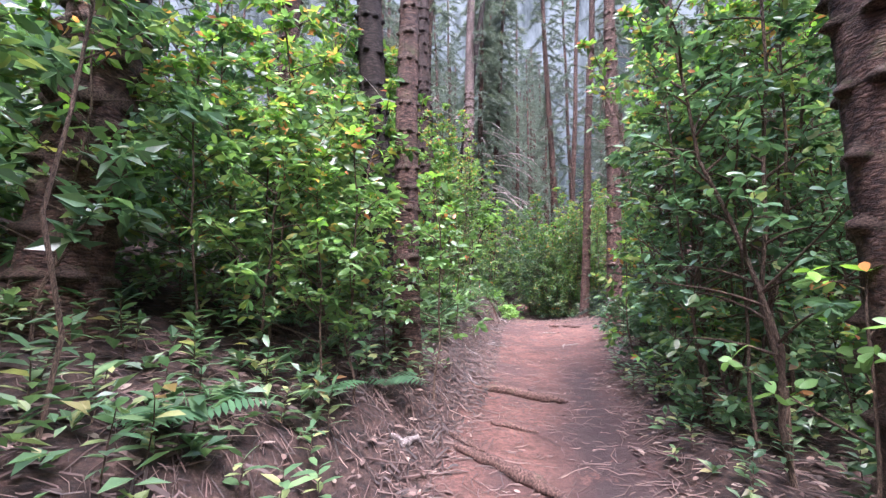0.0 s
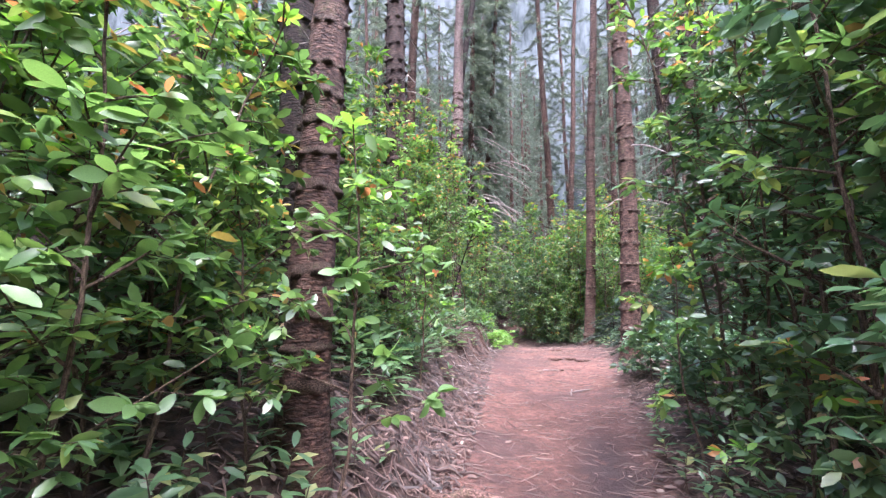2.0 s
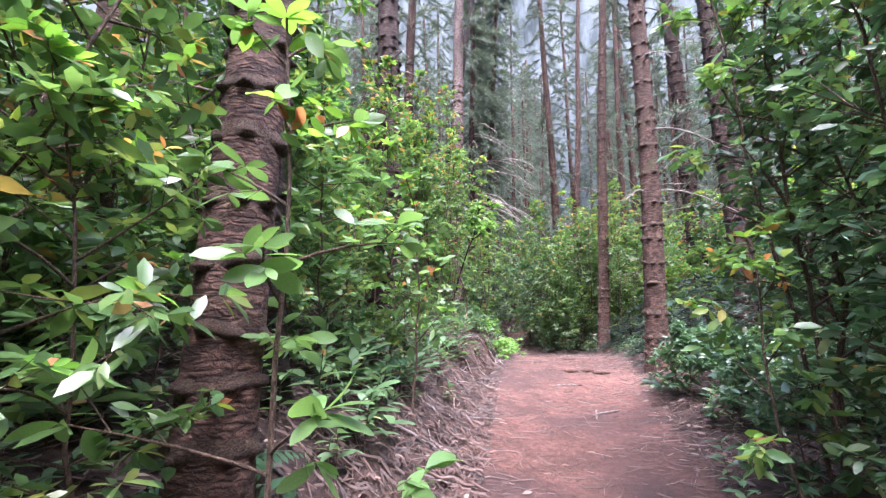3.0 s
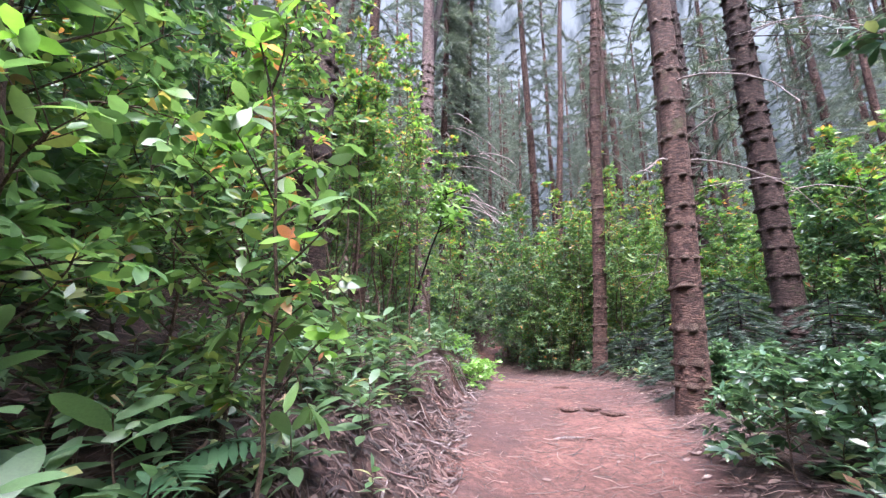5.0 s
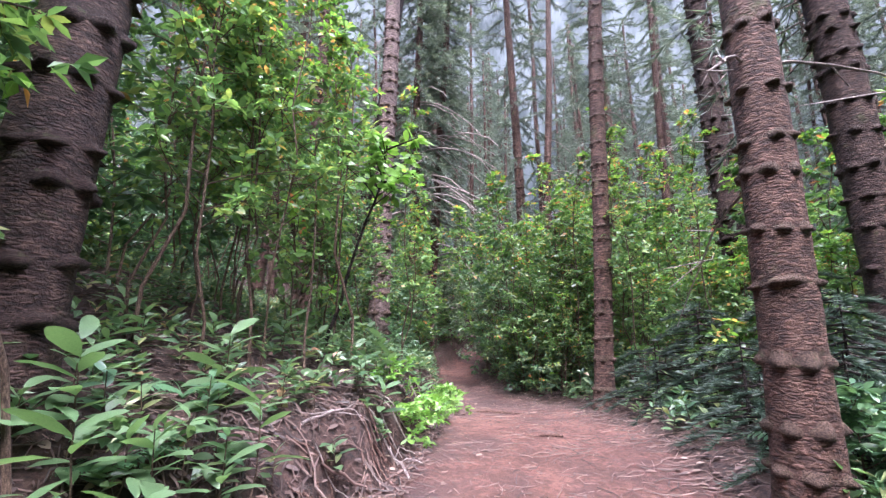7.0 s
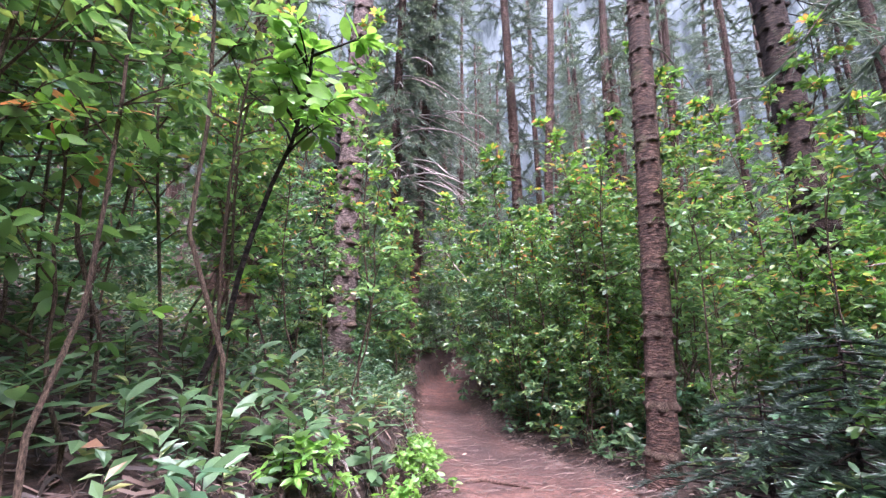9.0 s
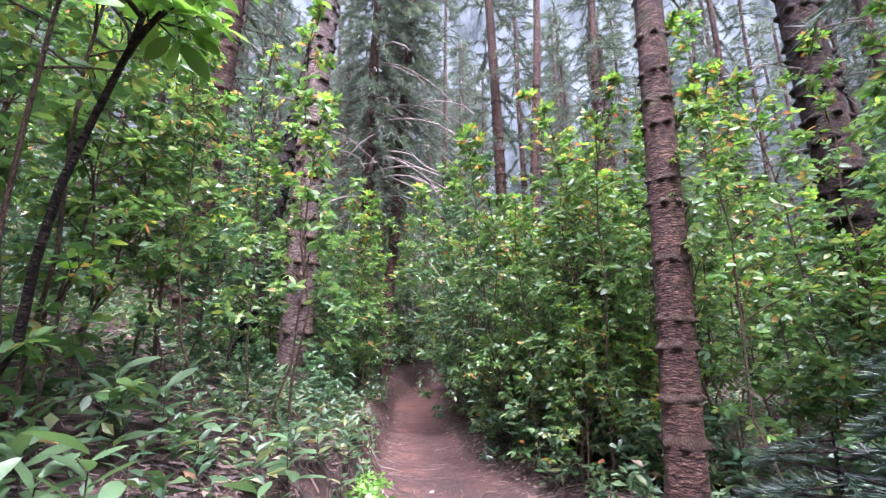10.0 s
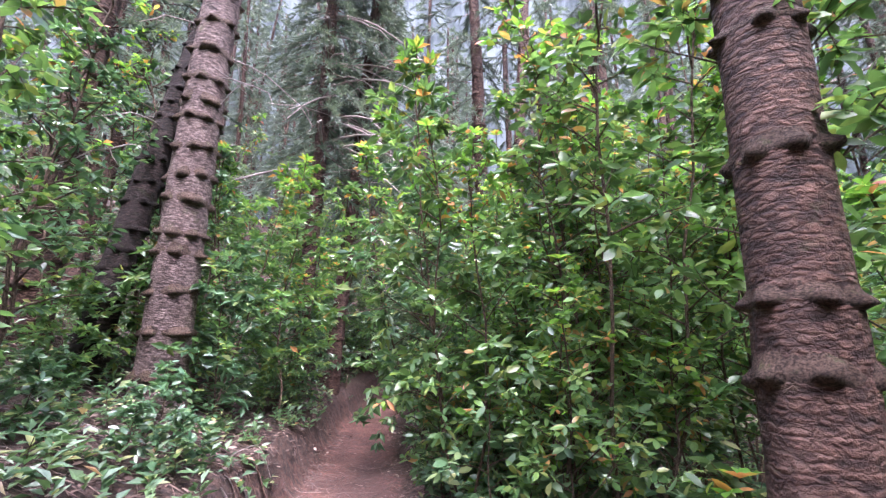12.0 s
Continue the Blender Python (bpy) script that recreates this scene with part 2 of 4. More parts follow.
relief(t, b, noise_at(t, 22.0, 8.0, 0.75), 1.0, 0.05)


# ---- mesh building ----
def mesh_of(name, verts, faces, material, smooth=True):
    me = bpy.data.meshes.new(name)
    me.from_pydata([tuple(v) for v in verts], [], [tuple(int(i) for i in f) for f in faces])
    me.materials.append(material)
    if smooth:
        me.polygons.foreach_set("use_smooth", [True] * len(me.polygons))
    me.update()
    return me


def part(name, me, parent, label=""):
    ob = new(name, me)
    ob.parent = parent
    return tagged(ob, label)


def tube(points, radii, sides=6, cap=True):
    """A bent rod through the points with the given radii: its corners and faces."""
    P = np.array(points, float)
    n = len(P)
    R = np.broadcast_to(np.array(radii, float), (n,))
    T = np.gradient(P, axis=0)
    T /= np.linalg.norm(T, axis=1)[:, None] + 1e-9
    ref = np.array([0, 0, 1.0]) if abs(T[0][2]) < 0.8 else np.array([1.0, 0, 0])
    U = np.cross(T, ref)
    U /= np.linalg.norm(U, axis=1)[:, None] + 1e-9
    V = np.cross(T, U)
    a = np.linspace(0, 2 * math.pi, sides, endpoint=False)
    verts = (P[:, None] + R[:, None, None] * (np.cos(a)[None, :, None] * U[:, None] + np.sin(a)[None, :, None] * V[:, None])).reshape(-1, 3)
    faces = [(i * sides + j, i * sides + (j + 1) % sides, (i + 1) * sides + (j + 1) % sides, (i + 1) * sides + j) for i in range(n - 1) for j in range(sides)]
    if cap:
        faces += [tuple(range(sides)), tuple(range(n * sides - 1, (n - 1) * sides - 1, -1))]
    return verts, faces


def joined(pieces):
    verts, faces, n = [], [], 0
    for v, f in pieces:
        verts.extend(v)
        faces.extend([tuple(i + n for i in q) for q in f])
        n += len(v)
    return verts, faces


LEAF_FACES = [(0, 4, 1), (1, 4, 5, 2), (2, 5, 3), (0, 1, 6), (1, 2, 7, 6), (2, 3, 7)]


def kites(P, D, N, L, W, fold=0.25):
    """Simple folded blades for plants further off."""
    P, D, N = np.array(P, float), np.array(D, float), np.array(N, float)
    L, W = np.array(L, float)[:, None], np.array(W, float)[:, None]
    D /= np.linalg.norm(D, axis=1)[:, None] + 1e-9
    S = np.cross(D, N)
    S /= np.linalg.norm(S, axis=1)[:, None] + 1e-9
    N = np.cross(S, D)
    mid = P + D * L * 0.5 + N * fold * W * 0.5
    V = np.stack([P, mid + S * W * 0.55, P + D * L - N * L * 0.15, mid - S * W * 0.55], 1).reshape(-1, 3)
    F = [f for k in range(len(P)) for f in ((4 * k, 4 * k + 1, 4 * k + 2), (4 * k, 4 * k + 2, 4 * k + 3))]
    return V, F


def leaves(P, D, N, L, W, curl=0.18, fold=0.22):
    """Blades with a midrib fold and a drooping tip, one per row."""
    P, D, N = np.array(P, float), np.array(D, float), np.array(N, float)
    L, W = np.array(L, float)[:, None], np.array(W, float)[:, None]
    D /= np.linalg.norm(D, axis=1)[:, None] + 1e-9
    S = np.cross(D, N)
    S /= np.linalg.norm(S, axis=1)[:, None] + 1e-9
    N = np.cross(S, D)
    rows = []
    for s, w, side in ((0, 0, 0), (0.3, 0, 0), (0.68, 0, 0), (1, 0, 0), (0.3, 0.86, 1), (0.68, 0.94, 1), (0.3, 0.86, -1), (0.68, 0.94, -1)):
        rows.append(P + D * L * s + S * W * 0.5 * w * side + N * (fold * W * w * 0.5 - curl * L * s * s))
    V = np.stack(rows, 1).reshape(-1, 3)
    F = [tuple(i + 8 * k for i in f) for k in range(len(P)) for f in LEAF_FACES]
    return V, F


def fine_leaf(width, curl, fold=0.22):
    """One blade of length 1 with a rounded outline, a midrib fold and a drooping tip."""
    st = [(0, 0), (0.1, 0.34), (0.26, 0.74), (0.46, 0.98), (0.64, 1.0), (0.8, 0.78), (0.92, 0.4), (1, 0)]
    mid = [(0.0, q, -curl * q * q) for q, _ in st]
    verts, n = list(mid), len(st)
    for sg in (1, -1):
        verts += [(sg * width * 0.5 * h, q, fold * width * 0.5 * h * (1 - 0.4 * h) - curl * q * q + 0.012 * math.sin(q * 17 + sg)) for q, h in st[1:-1]]
    faces = []
    for off, flip in ((n, False), (2 * n - 2, True)):
        edge = [off + k for k in range(n - 2)]
        strip = [(0, edge[0], 1)] + [(k + 1, edge[k], edge[k + 1], k + 2) for k in range(n - 3)] + [(n - 2, edge[-1], n - 1)]
        faces += [f[::-1] for f in strip] if flip else strip
    return verts, faces


def grown(rng, H, clear, spread, n_br, leaf, twigs=4, per=7, lean=0.1, fat=0.011, slim=False):
    """A broadleaf sapling: stem, branches and the seat of each leaf."""
    k = 9
    drift = np.cumsum(rng.normal(0, 0.022, (k, 2)), 0) * H * 0.5 + np.outer(np.linspace(0, 1, k), rng.normal(0, lean, 2)) * H
    stem = np.column_stack([drift, np.linspace(-0.08, H, k)])
    stem[0, :2] = stem[1, :2] = 0
    rods, seats = [], []
    for i in range(n_br):
        f = clear + (0.98 - clear) * ((i + rng.uniform(0, 1)) / n_br)
        at = np.array([np.interp(f * H, stem[:, 2], stem[:, c]) for c in range(3)])
        az = i * 2.4 + rng.normal(0, 0.4)
        ln = spread * rng.uniform(0.55, 1.15) * (1.0 - 0.62 * max(0, (f - 0.35) / 0.65) ** 1.4)
        up = rng.uniform(0.15, 0.7) + 0.5 * f
        out = np.array([math.cos(az), math.sin(az), up])
        out /= np.linalg.norm(out)
        s = np.linspace(0, 1, 5)
        pts = at + np.outer(s * ln, out) + np.outer(s * s * ln * 0.25, rng.normal(0, 0.6, 3) - np.array([0, 0, 0.5]))
        rods.append(tube(pts[::2], [fat * 0.55, fat * 0.35, fat * 0.2], 3, False) if slim else tube(pts, np.linspace(fat * 0.55, fat * 0.2, 5), 4, False))
        ends = [(pts[-1], pts[-1] - pts[-2])]
        for j in range(twigs):
            q = rng.uniform(0.3, 0.95)
            b0 = np.array([np.interp(q, s, pts[:, c]) for c in range(3)])
            d = out + rng.normal(0, 0.75, 3)
            d /= np.linalg.norm(d)
            l2 = ln * rng.uniform(0.15, 0.4)
            tw = b0 + np.outer(np.linspace(0, 1, 2), d * l2)
            rods.append(tube(tw, [fat * 0.25, fat * 0.12], 3, False))
            ends.append((tw[-1], d))
        for e, d in ends:
            d = d / (np.linalg.norm(d) + 1e-9)
            young = f > 0.72 and rng.uniform() < 0.6 or rng.uniform() < 0.05
            for q in range(per):
                a = q * 2.4 + rng.uniform(0, 1)
                r = rng.normal(0, 1, 3)
                D = 0.6 * d + np.array([math.cos(a), math.sin(a), rng.uniform(-0.75, 0.3)]) + 0.2 * r
                N = np.array([0, 0, 1.0]) + 0.8 * rng.normal(0, 1, 3) + 0.35 * d
                back = rng.uniform(0, 0.5) ** 1.5 * 0.3 * (q > 2)
                size = leaf * rng.uniform(0.6, 1.2) * (0.85 if young else 1)
                seats.append((e - d * back, D, N, size, size * rng.uniform(0.36, 0.46), young and q < 5))
    top = stem[-1]
    for q in range(per):
        a = q * 2.4
        seats.append((top, np.array([math.cos(a), math.sin(a), 0.5]), np.array([0.2 * math.sin(a), 0.2, 1]), leaf, leaf * 0.42, True))
    return stem, rods, seats


def sapling(name, label, category, seed, H, clear, spread, n_br, leaf, mat, group, twigs=4, per=7, fat=0.011, single=False, young=True, far=False, bark=None):
    bark = bark or STEM
    rng = np.random.RandomState(seed)
    stem, rods, seats = grown(rng, H, clear, spread, n_br, leaf, twigs, per, 0.05, fat, far)
    ob = tagged(new(name), label, category, group)
    part("stem", mesh_of("stem", *tube(stem, np.linspace(fat, fat * 0.4, len(stem)), 7), bark), ob)
    if single:
        limbs = [part("branch", mesh_of("branch", *joined(rods[k:k + twigs + 1]), bark), ob) for k in range(0, len(rods), twigs + 1)]
    else:
        tagged(part("branchwork", mesh_of("branchwork", *joined(rods[::twigs + 1] if far else rods), STEM), ob), kind="stuff")
    if single:
        blades = [[mesh_of("leaf", *fine_leaf(w, c), m) for w, c in ((0.36, 0.1), (0.42, 0.2), (0.46, 0.32))] for m in (mat, LEAF_YOUNG, LEAF_ORANGE)]
        for k, (P, D, N, L, W, y) in enumerate(seats):
            D = Vector(D).normalized()
            S = D.cross(Vector(N)).normalized()
            U = S.cross(D)
            kind = 0 if not (y and young) else (2 if rng.uniform() < 0.22 else 1)
            o = part("leaf", blades[kind][rng.randint(3)], (limbs + [ob.children[0]])[k // ((twigs + 1) * per)])
            m3 = Matrix((S, D, U)).transposed().to_4x4()
            o.matrix_basis = Matrix.Translation(P) @ m3 @ Matrix.Scale(L, 4)
    else:
        for nm, flag, mm in (("foliage", False, mat), ("new_growth", True, LEAF_YOUNG if young else mat)):
            some = [s for s in seats if s[5] == flag]
            if some:
                P, D, N, L, W, _ = zip(*some)
                tagged(part(nm, mesh_of(nm, *(kites if far else leaves)(P, D, N, L, W), mm, not far), ob), kind="stuff")
    return ob


LEAF_ORANGE = leaf_material("orange_new_leaf", [(0.0, (0.55, 0.3, 0.1)), (0.6, (0.55, 0.22, 0.12)), (1.0, (0.5, 0.13, 0.1))], 0.38, 0.45, 0.35, 1.0)


class Stock:
    """One built thing: set first where it is wanted, then copied."""

    def __init__(self, ob):
        self.ob, self.used = ob, False

    def place(self, x, y, turn=0.0, size=1.0, tip=(0, 0), sink=0.0):
        m = pose(x, y, gz(x, y) - sink, tip[0], tip[1], turn)
        if not self.used:
            self.used = True
            self.ob.matrix_basis = m
            return self.ob
        return copy_thing(self.ob, m @ Matrix.Scale(size, 4))


# ---- ground ----
def spaced(stops):
    out = []
    for a, b, n in stops:
        out.extend(np.linspace(a, b, n, endpoint=False))
    return np.array(out + [stops[-1][1]])


gx = spaced([(-400, -60, 8), (-60, -14, 20), (-14, -3, 60), (-3, 6, 120), (6, 16, 40), (16, 60, 20), (60, 400, 8)])
gy = spaced([(-400, -40, 8), (-40, -4, 40), (-4, 16, 220), (16, 23, 90), (23, 30, 30), (30, 70, 40), (70, 400, 8)])
X, Y = np.meshgrid(gx, gy)
Z = ground_z(X, Y)
nx, ny = len(gx), len(gy)
ground = new("ground", mesh_of("ground", np.column_stack([X.ravel(), Y.ravel(), Z.ravel()]),
                               [(j * nx + i, j * nx + i + 1, (j + 1) * nx + i + 1, (j + 1) * nx + i) for j in range(ny - 1) for i in range(nx - 1)], GROUND))
tagged(ground, "red clay trail through brown leaf litter on a slope", "ground", kind="structure")
cx, w, _ = path_at(Y)
tread = np.clip(0.5 - (np.abs(X - cx) - w) / np.where((Y > 12.8) & (X < cx), 1.0, 0.5), 0, 1)
ground.data.attributes.new("trodden", 'FLOAT', 'POINT').data.foreach_set("value", tread.ravel().astype(np.float32))

side = X - cx
wet = 1.0 * np.exp(-((side - 0.4) / 0.34) ** 2) * ease((Y - 1.0) / 1.5) * ease((7.5 - Y) / 2.0) + 0.7 * np.exp(-((side - 0.2) / 0.35) ** 2) * ease((Y - 13.5) / 2.0) * ease((21 - Y) / 2.0)
ground.data.attributes.new("wet", 'FLOAT', 'POINT').data.foreach_set("value", wet.ravel().astype(np.float32))

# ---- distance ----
# Glowing ring with far trunks and distance haze painted into its colour.
DISTANCE, t, b = nodes_of("painted_mist_backdrop")
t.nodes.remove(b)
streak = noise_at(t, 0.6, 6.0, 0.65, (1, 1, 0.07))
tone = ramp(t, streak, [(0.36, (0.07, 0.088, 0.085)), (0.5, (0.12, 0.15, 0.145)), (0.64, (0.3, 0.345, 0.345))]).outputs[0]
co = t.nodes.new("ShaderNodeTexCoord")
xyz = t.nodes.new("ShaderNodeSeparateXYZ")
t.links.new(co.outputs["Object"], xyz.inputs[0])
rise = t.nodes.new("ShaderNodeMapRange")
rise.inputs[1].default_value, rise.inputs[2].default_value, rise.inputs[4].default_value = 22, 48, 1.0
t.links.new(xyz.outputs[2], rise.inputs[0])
# Bright sky between the crowns, painted in towards the top.
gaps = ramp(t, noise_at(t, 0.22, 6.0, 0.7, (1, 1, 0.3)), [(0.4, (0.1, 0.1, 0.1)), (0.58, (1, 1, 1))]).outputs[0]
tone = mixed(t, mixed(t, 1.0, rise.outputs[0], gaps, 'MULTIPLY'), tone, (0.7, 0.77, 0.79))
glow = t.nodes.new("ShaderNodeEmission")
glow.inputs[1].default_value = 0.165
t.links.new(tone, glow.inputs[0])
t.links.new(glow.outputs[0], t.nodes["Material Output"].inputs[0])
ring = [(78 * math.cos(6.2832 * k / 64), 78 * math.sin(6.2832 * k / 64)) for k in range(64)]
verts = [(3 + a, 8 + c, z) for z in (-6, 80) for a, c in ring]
tagged(new("backdrop", mesh_of("backdrop", verts, [(k, (k + 1) % 64, 64 + (k + 1) % 64, 64 + k) for k in range(64)], DISTANCE)), "glowing pale grey-blue backdrop with distant misty forest painted on it", "forest", kind="structure")

# ---- conifers ----
whorl_cache = {}


def whorl_mesh(seed, mat):
    """A swollen collar with stubs where branches broke off, for a trunk of radius 1."""
    key = (seed, mat.name)
    if key not in whorl_cache:
        r = np.random.RandomState(seed)
        n, knobs = 40, np.sort(r.uniform(0, 0.6, 7) + np.arange(7) * 0.898)
        verts, prof = [], [(0.93, 0.5), (1.03, 0.26), (1.13, 0.1), (1.15, -0.08), (1.08, -0.24), (0.93, -0.36)]
        for rad, z in prof:
            for j in range(n):
                a = 6.2832 * j / n
                k = sum(math.exp(-((math.sin((a - q) / 2) * 2) / 0.21) ** 2) for q in knobs)
                bump = max(rad - 0.97, 0) * (0.22 + 1.6 * min(k, 1.1)) * (1 + 0.5 * noise.noise((4 * math.cos(a), 4 * math.sin(a), seed * 5 + z * 6)))
                verts.append(((0.955 + bump) * math.cos(a), (0.955 + bump) * math.sin(a), z + 0.06 * math.sin(a * 2 + seed) - 0.1 * k * (rad - 0.95) * 3))
        faces = [(i * n + j, (i + 1) * n + j, (i + 1) * n + (j + 1) % n, i * n + (j + 1) % n) for i in range(5) for j in range(n)]
        whorl_cache[key] = mesh_of("branch_whorl", verts, [f[::-1] for f in faces], mat)
    return whorl_cache[key]


def needle_spray(rng, ln, start, out, count=48, droop=0.35, fine=0.6, flat=1.0):
    """A drooping bough set with tufts of fine needles: rod and needles."""
    s = np.linspace(0, 1, 5)
    pts = start + np.outer(s * ln, out) - np.outer(s * s * ln * droop, [0, 0, 1.0])
    rod = tube(pts[[0, 3]], [0.012, 0.004], 3, False)
    q = rng.uniform(0.25, 1.0, count)
    base = np.column_stack([np.interp(q, s, pts[:, c]) for c in range(3)])
    d = rng.normal(0, 1, (count, 3)) * np.array([0.6, 0.6, 0.6 * flat]) + out - np.array([0, 0, 0.5 * flat])
    d /= np.linalg.norm(d, axis=1)[:, None]
    L = rng.uniform(0.25, 0.5, count)[:, None] * fine
    S = np.cross(d, rng.normal(0, 1, (count, 3)))
    S /= np.linalg.norm(S, axis=1)[:, None]
    V = np.stack([base - S * 0.022 * fine, base + S * 0.022 * fine, base + d * L * 1.15], 1).reshape(-1, 3)
    F = [(3 * k, 3 * k + 1, 3 * k + 2) for k in range(count)]
    return rod, (V, F)


def conifer(x, y, dia, lean=(0.0, 0.0), H=20.0, seed=1, mat=None, near=False, gap=0.3, boughs=(9.0, 26), dead=(3.0, 10), label="", taper=0.55, swept=None, reach=1.0, droop=0.35):
    mat = mat or BARK
    r = np.random.RandomState(seed)
    R = dia / 2
    top = 8.0 if near else 0.0
    hs = list(np.arange(-0.3, top, 0.09)) + list(np.linspace(max(top, -0.3), H, 24 if near else 16))
    n = 22 if near else 8
    verts, axis = [], []
    for h in hs:
        cxx = lean[0] * h + 0.02 * math.sin(h * 0.9 + seed)
        cyy = lean[1] * h + 0.02 * math.sin(h * 0.7 + seed * 2)
        rad = R * (1 - taper * max(h, 0) / H) * (1 + 0.26 * math.exp(-max(h, 0) / 0.2))
        axis.append((cxx, cyy, h, rad))
        for j in range(n):
            a = 6.2832 * j / n
            k = 1 + 0.05 * noise.noise((3 * math.cos(a) + seed * 7, 3 * math.sin(a), h * 5)) * near + 0.03 * noise.noise((math.cos(a) + seed * 3, math.sin(a), h * 1.2))
            verts.append((cxx + rad * k * math.cos(a), cyy + rad * k * math.sin(a), h))
    faces = [(i * n + j, i * n + (j + 1) % n, (i + 1) * n + (j + 1) % n, (i + 1) * n + j) for i in range(len(hs) - 1) for j in range(n)]
    A = np.array(axis)
    tree = tagged(new("conifer_tree"), label or "tall conifer trunk ringed with old branch collars", "tree", "conifer plantation")
    z0 = gz(x, y) - 0.05
    tree.matrix_basis = pose(x, y, z0, 0, 0, 0)
    rings, h = [], r.uniform(0.25, 0.5)
    trunk_pieces = [(verts, faces)]
    while h < 9.0:
        cxx, cyy, rad = [np.interp(h, A[:, 2], A[:, c]) for c in (0, 1, 3)]
        rings.append((cxx, cyy, h, rad))
        h += gap * r.uniform(0.6, 1.45)
    if near:
        part("trunk", mesh_of("trunk", verts, faces, mat), tree)
        for i, (cxx, cyy, h, rad) in enumerate(rings):
            o = part("branch_whorl", whorl_mesh(i % 4, mat if mat in (BARK_DARK, BARK_DIM) else WHORL), tree)
            o.matrix_basis = pose(cxx, cyy, h, r.uniform(-7, 7), r.uniform(-7, 7), r.uniform(0, 360)) @ Matrix.Diagonal((rad, rad, rad * r.uniform(0.5, 0.85), 1))
    else:
        for cxx, cyy, h, rad in rings:
            a = np.linspace(0, 6.2832, 7, endpoint=False) + r.uniform(0, 1)
            lob = 1.13 + 0.14 * r.uniform(-1, 1, 7)
            v = []
            for k, dz in ((0.97, 0.35), (1.0, 0.0), (0.97, -0.2)):
                q = rad * (lob if k == 1.0 else k)
                v.extend(np.column_stack([cxx + q * np.cos(a), cyy + q * np.sin(a), np.full(7, h + dz * rad)]))
            trunk_pieces.append((v, [(i * 7 + j, (i + 1) * 7 + j, (i + 1) * 7 + (j + 1) % 7, i * 7 + (j + 1) % 7)[::-1] for i in range(2) for j in range(7)]))
        part("trunk", mesh_of("trunk", *joined(trunk_pieces), mat), tree)
    if boughs[1]:
        rods, tufts = [], []
        for i in range(boughs[1]):
            h = boughs[0] + (H - boughs[0]) * (i / boughs[1]) ** 0.9
            a = r.uniform(0, 6.28)
            out = np.array([math.cos(a), math.sin(a), r.uniform(-0.25, 0.25)])
            at = np.array([np.interp(h, A[:, 2], A[:, 0]), np.interp(h, A[:, 2], A[:, 1]), h])
            rod, tuft = needle_spray(r, reach * r.uniform(1.0, 2.4) * (1 - 0.6 * h / H), at, out, 76, droop)
            rods.append(rod)
            tufts.append(tuft)
        tagged(part("boughwork", mesh_of("boughwork", *joined(rods), mat), tree), kind="stuff")
        tagged(part("needles", mesh_of("needles", *joined(tufts), NEEDLE, False), tree), kind="stuff")
    for i in range(dead[1]):
        h = r.uniform(dead[0], dead[0] + 5)
        a = r.uniform(0, 6.28)
        at = np.array([np.interp(h, A[:, 2], A[:, 0]), np.interp(h, A[:, 2], A[:, 1]), h])
        ln = r.uniform(0.5, 1.6)
        if swept is not None:
            a, ln = swept + r.normal(0, 0.9), r.uniform(1.1, 3.0)
        s = np.linspace(0, 1, 7)
        out = np.array([math.cos(a), math.sin(a), r.uniform(-0.1, 0.4)])
        pts = at + np.outer(s * ln, out) - np.outer(s * s * ln * 0.6, [0, 0, 1.0]) + r.normal(0, 0.03, (7, 3)) * s[:, None]
        pieces = [tube(pts, np.linspace(0.015, 0.005, 7) * (2.3 if swept is not None else 1.0), 4, False)]
        for k in range(4):
            q = pts[r.randint(2, 6)]
            e = q + np.array([r.normal(0, 0.2), r.normal(0, 0.2), r.uniform(-0.3, 0.1)])
            pieces.append(tube([q, (q + e) / 2 + r.normal(0, 0.02, 3), e], [0.007, 0.006, 0.003], 3, False))
        part("dead_branch", mesh_of("dead_branch", *joined(pieces), DEADWOOD), tree, "bare grey dead branch")
    return tree


conifer(3.78, 9.58, 0.335, (0.05, 0.045), 20, 11, near=True, gap=0.37, dead=(2.0, 8), label="conifer trunk with collar rings and mossy foot beside trail")
conifer(4.27, 13.15, 0.27, (0.075, 0.035), 18, 12, near=True, gap=0.33, dead=(4.0, 4), label="slender conifer trunk with knobbly collar rings")
conifer(6.2, 10.85, 0.42, (0.0, 0.03), 20, 13, BARK_DIM, near=True, dead=(1.8, 8), boughs=(4.2, 90), reach=1.25, droop=0.5, label="thick conifer trunk, shade in its dark bark")
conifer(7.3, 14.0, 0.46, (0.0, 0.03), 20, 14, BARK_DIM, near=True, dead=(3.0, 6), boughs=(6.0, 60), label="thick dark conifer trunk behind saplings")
conifer(-0.37, 4.4, 0.28, (-0.01, 0.12), 18, 15, near=True, gap=0.28, dead=(2.0, 4), label="brown ringed conifer trunk standing in bushes")
conifer(-0.78, 5.68, 0.4, (-0.06, 0.02), 20, 26, BARK_DARK, near=True, gap=0.45, dead=(3.0, 3), label="thick conifer trunk, shade in its dark bark on the bank")
conifer(-2.35, 2.65, 0.48, (0.02, 0.05), 20, 16, near=True, gap=0.26, dead=(2.0, 3), label="thick ringed conifer trunk on the bank")
conifer(2.13, 1.85, 0.42, (-0.02, 0.02), 19, 17, near=True, gap=0.3, dead=(4.0, 2), label="thick ringed conifer trunk close beside trail")
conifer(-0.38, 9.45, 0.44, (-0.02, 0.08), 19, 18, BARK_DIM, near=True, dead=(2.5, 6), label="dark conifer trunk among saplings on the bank")
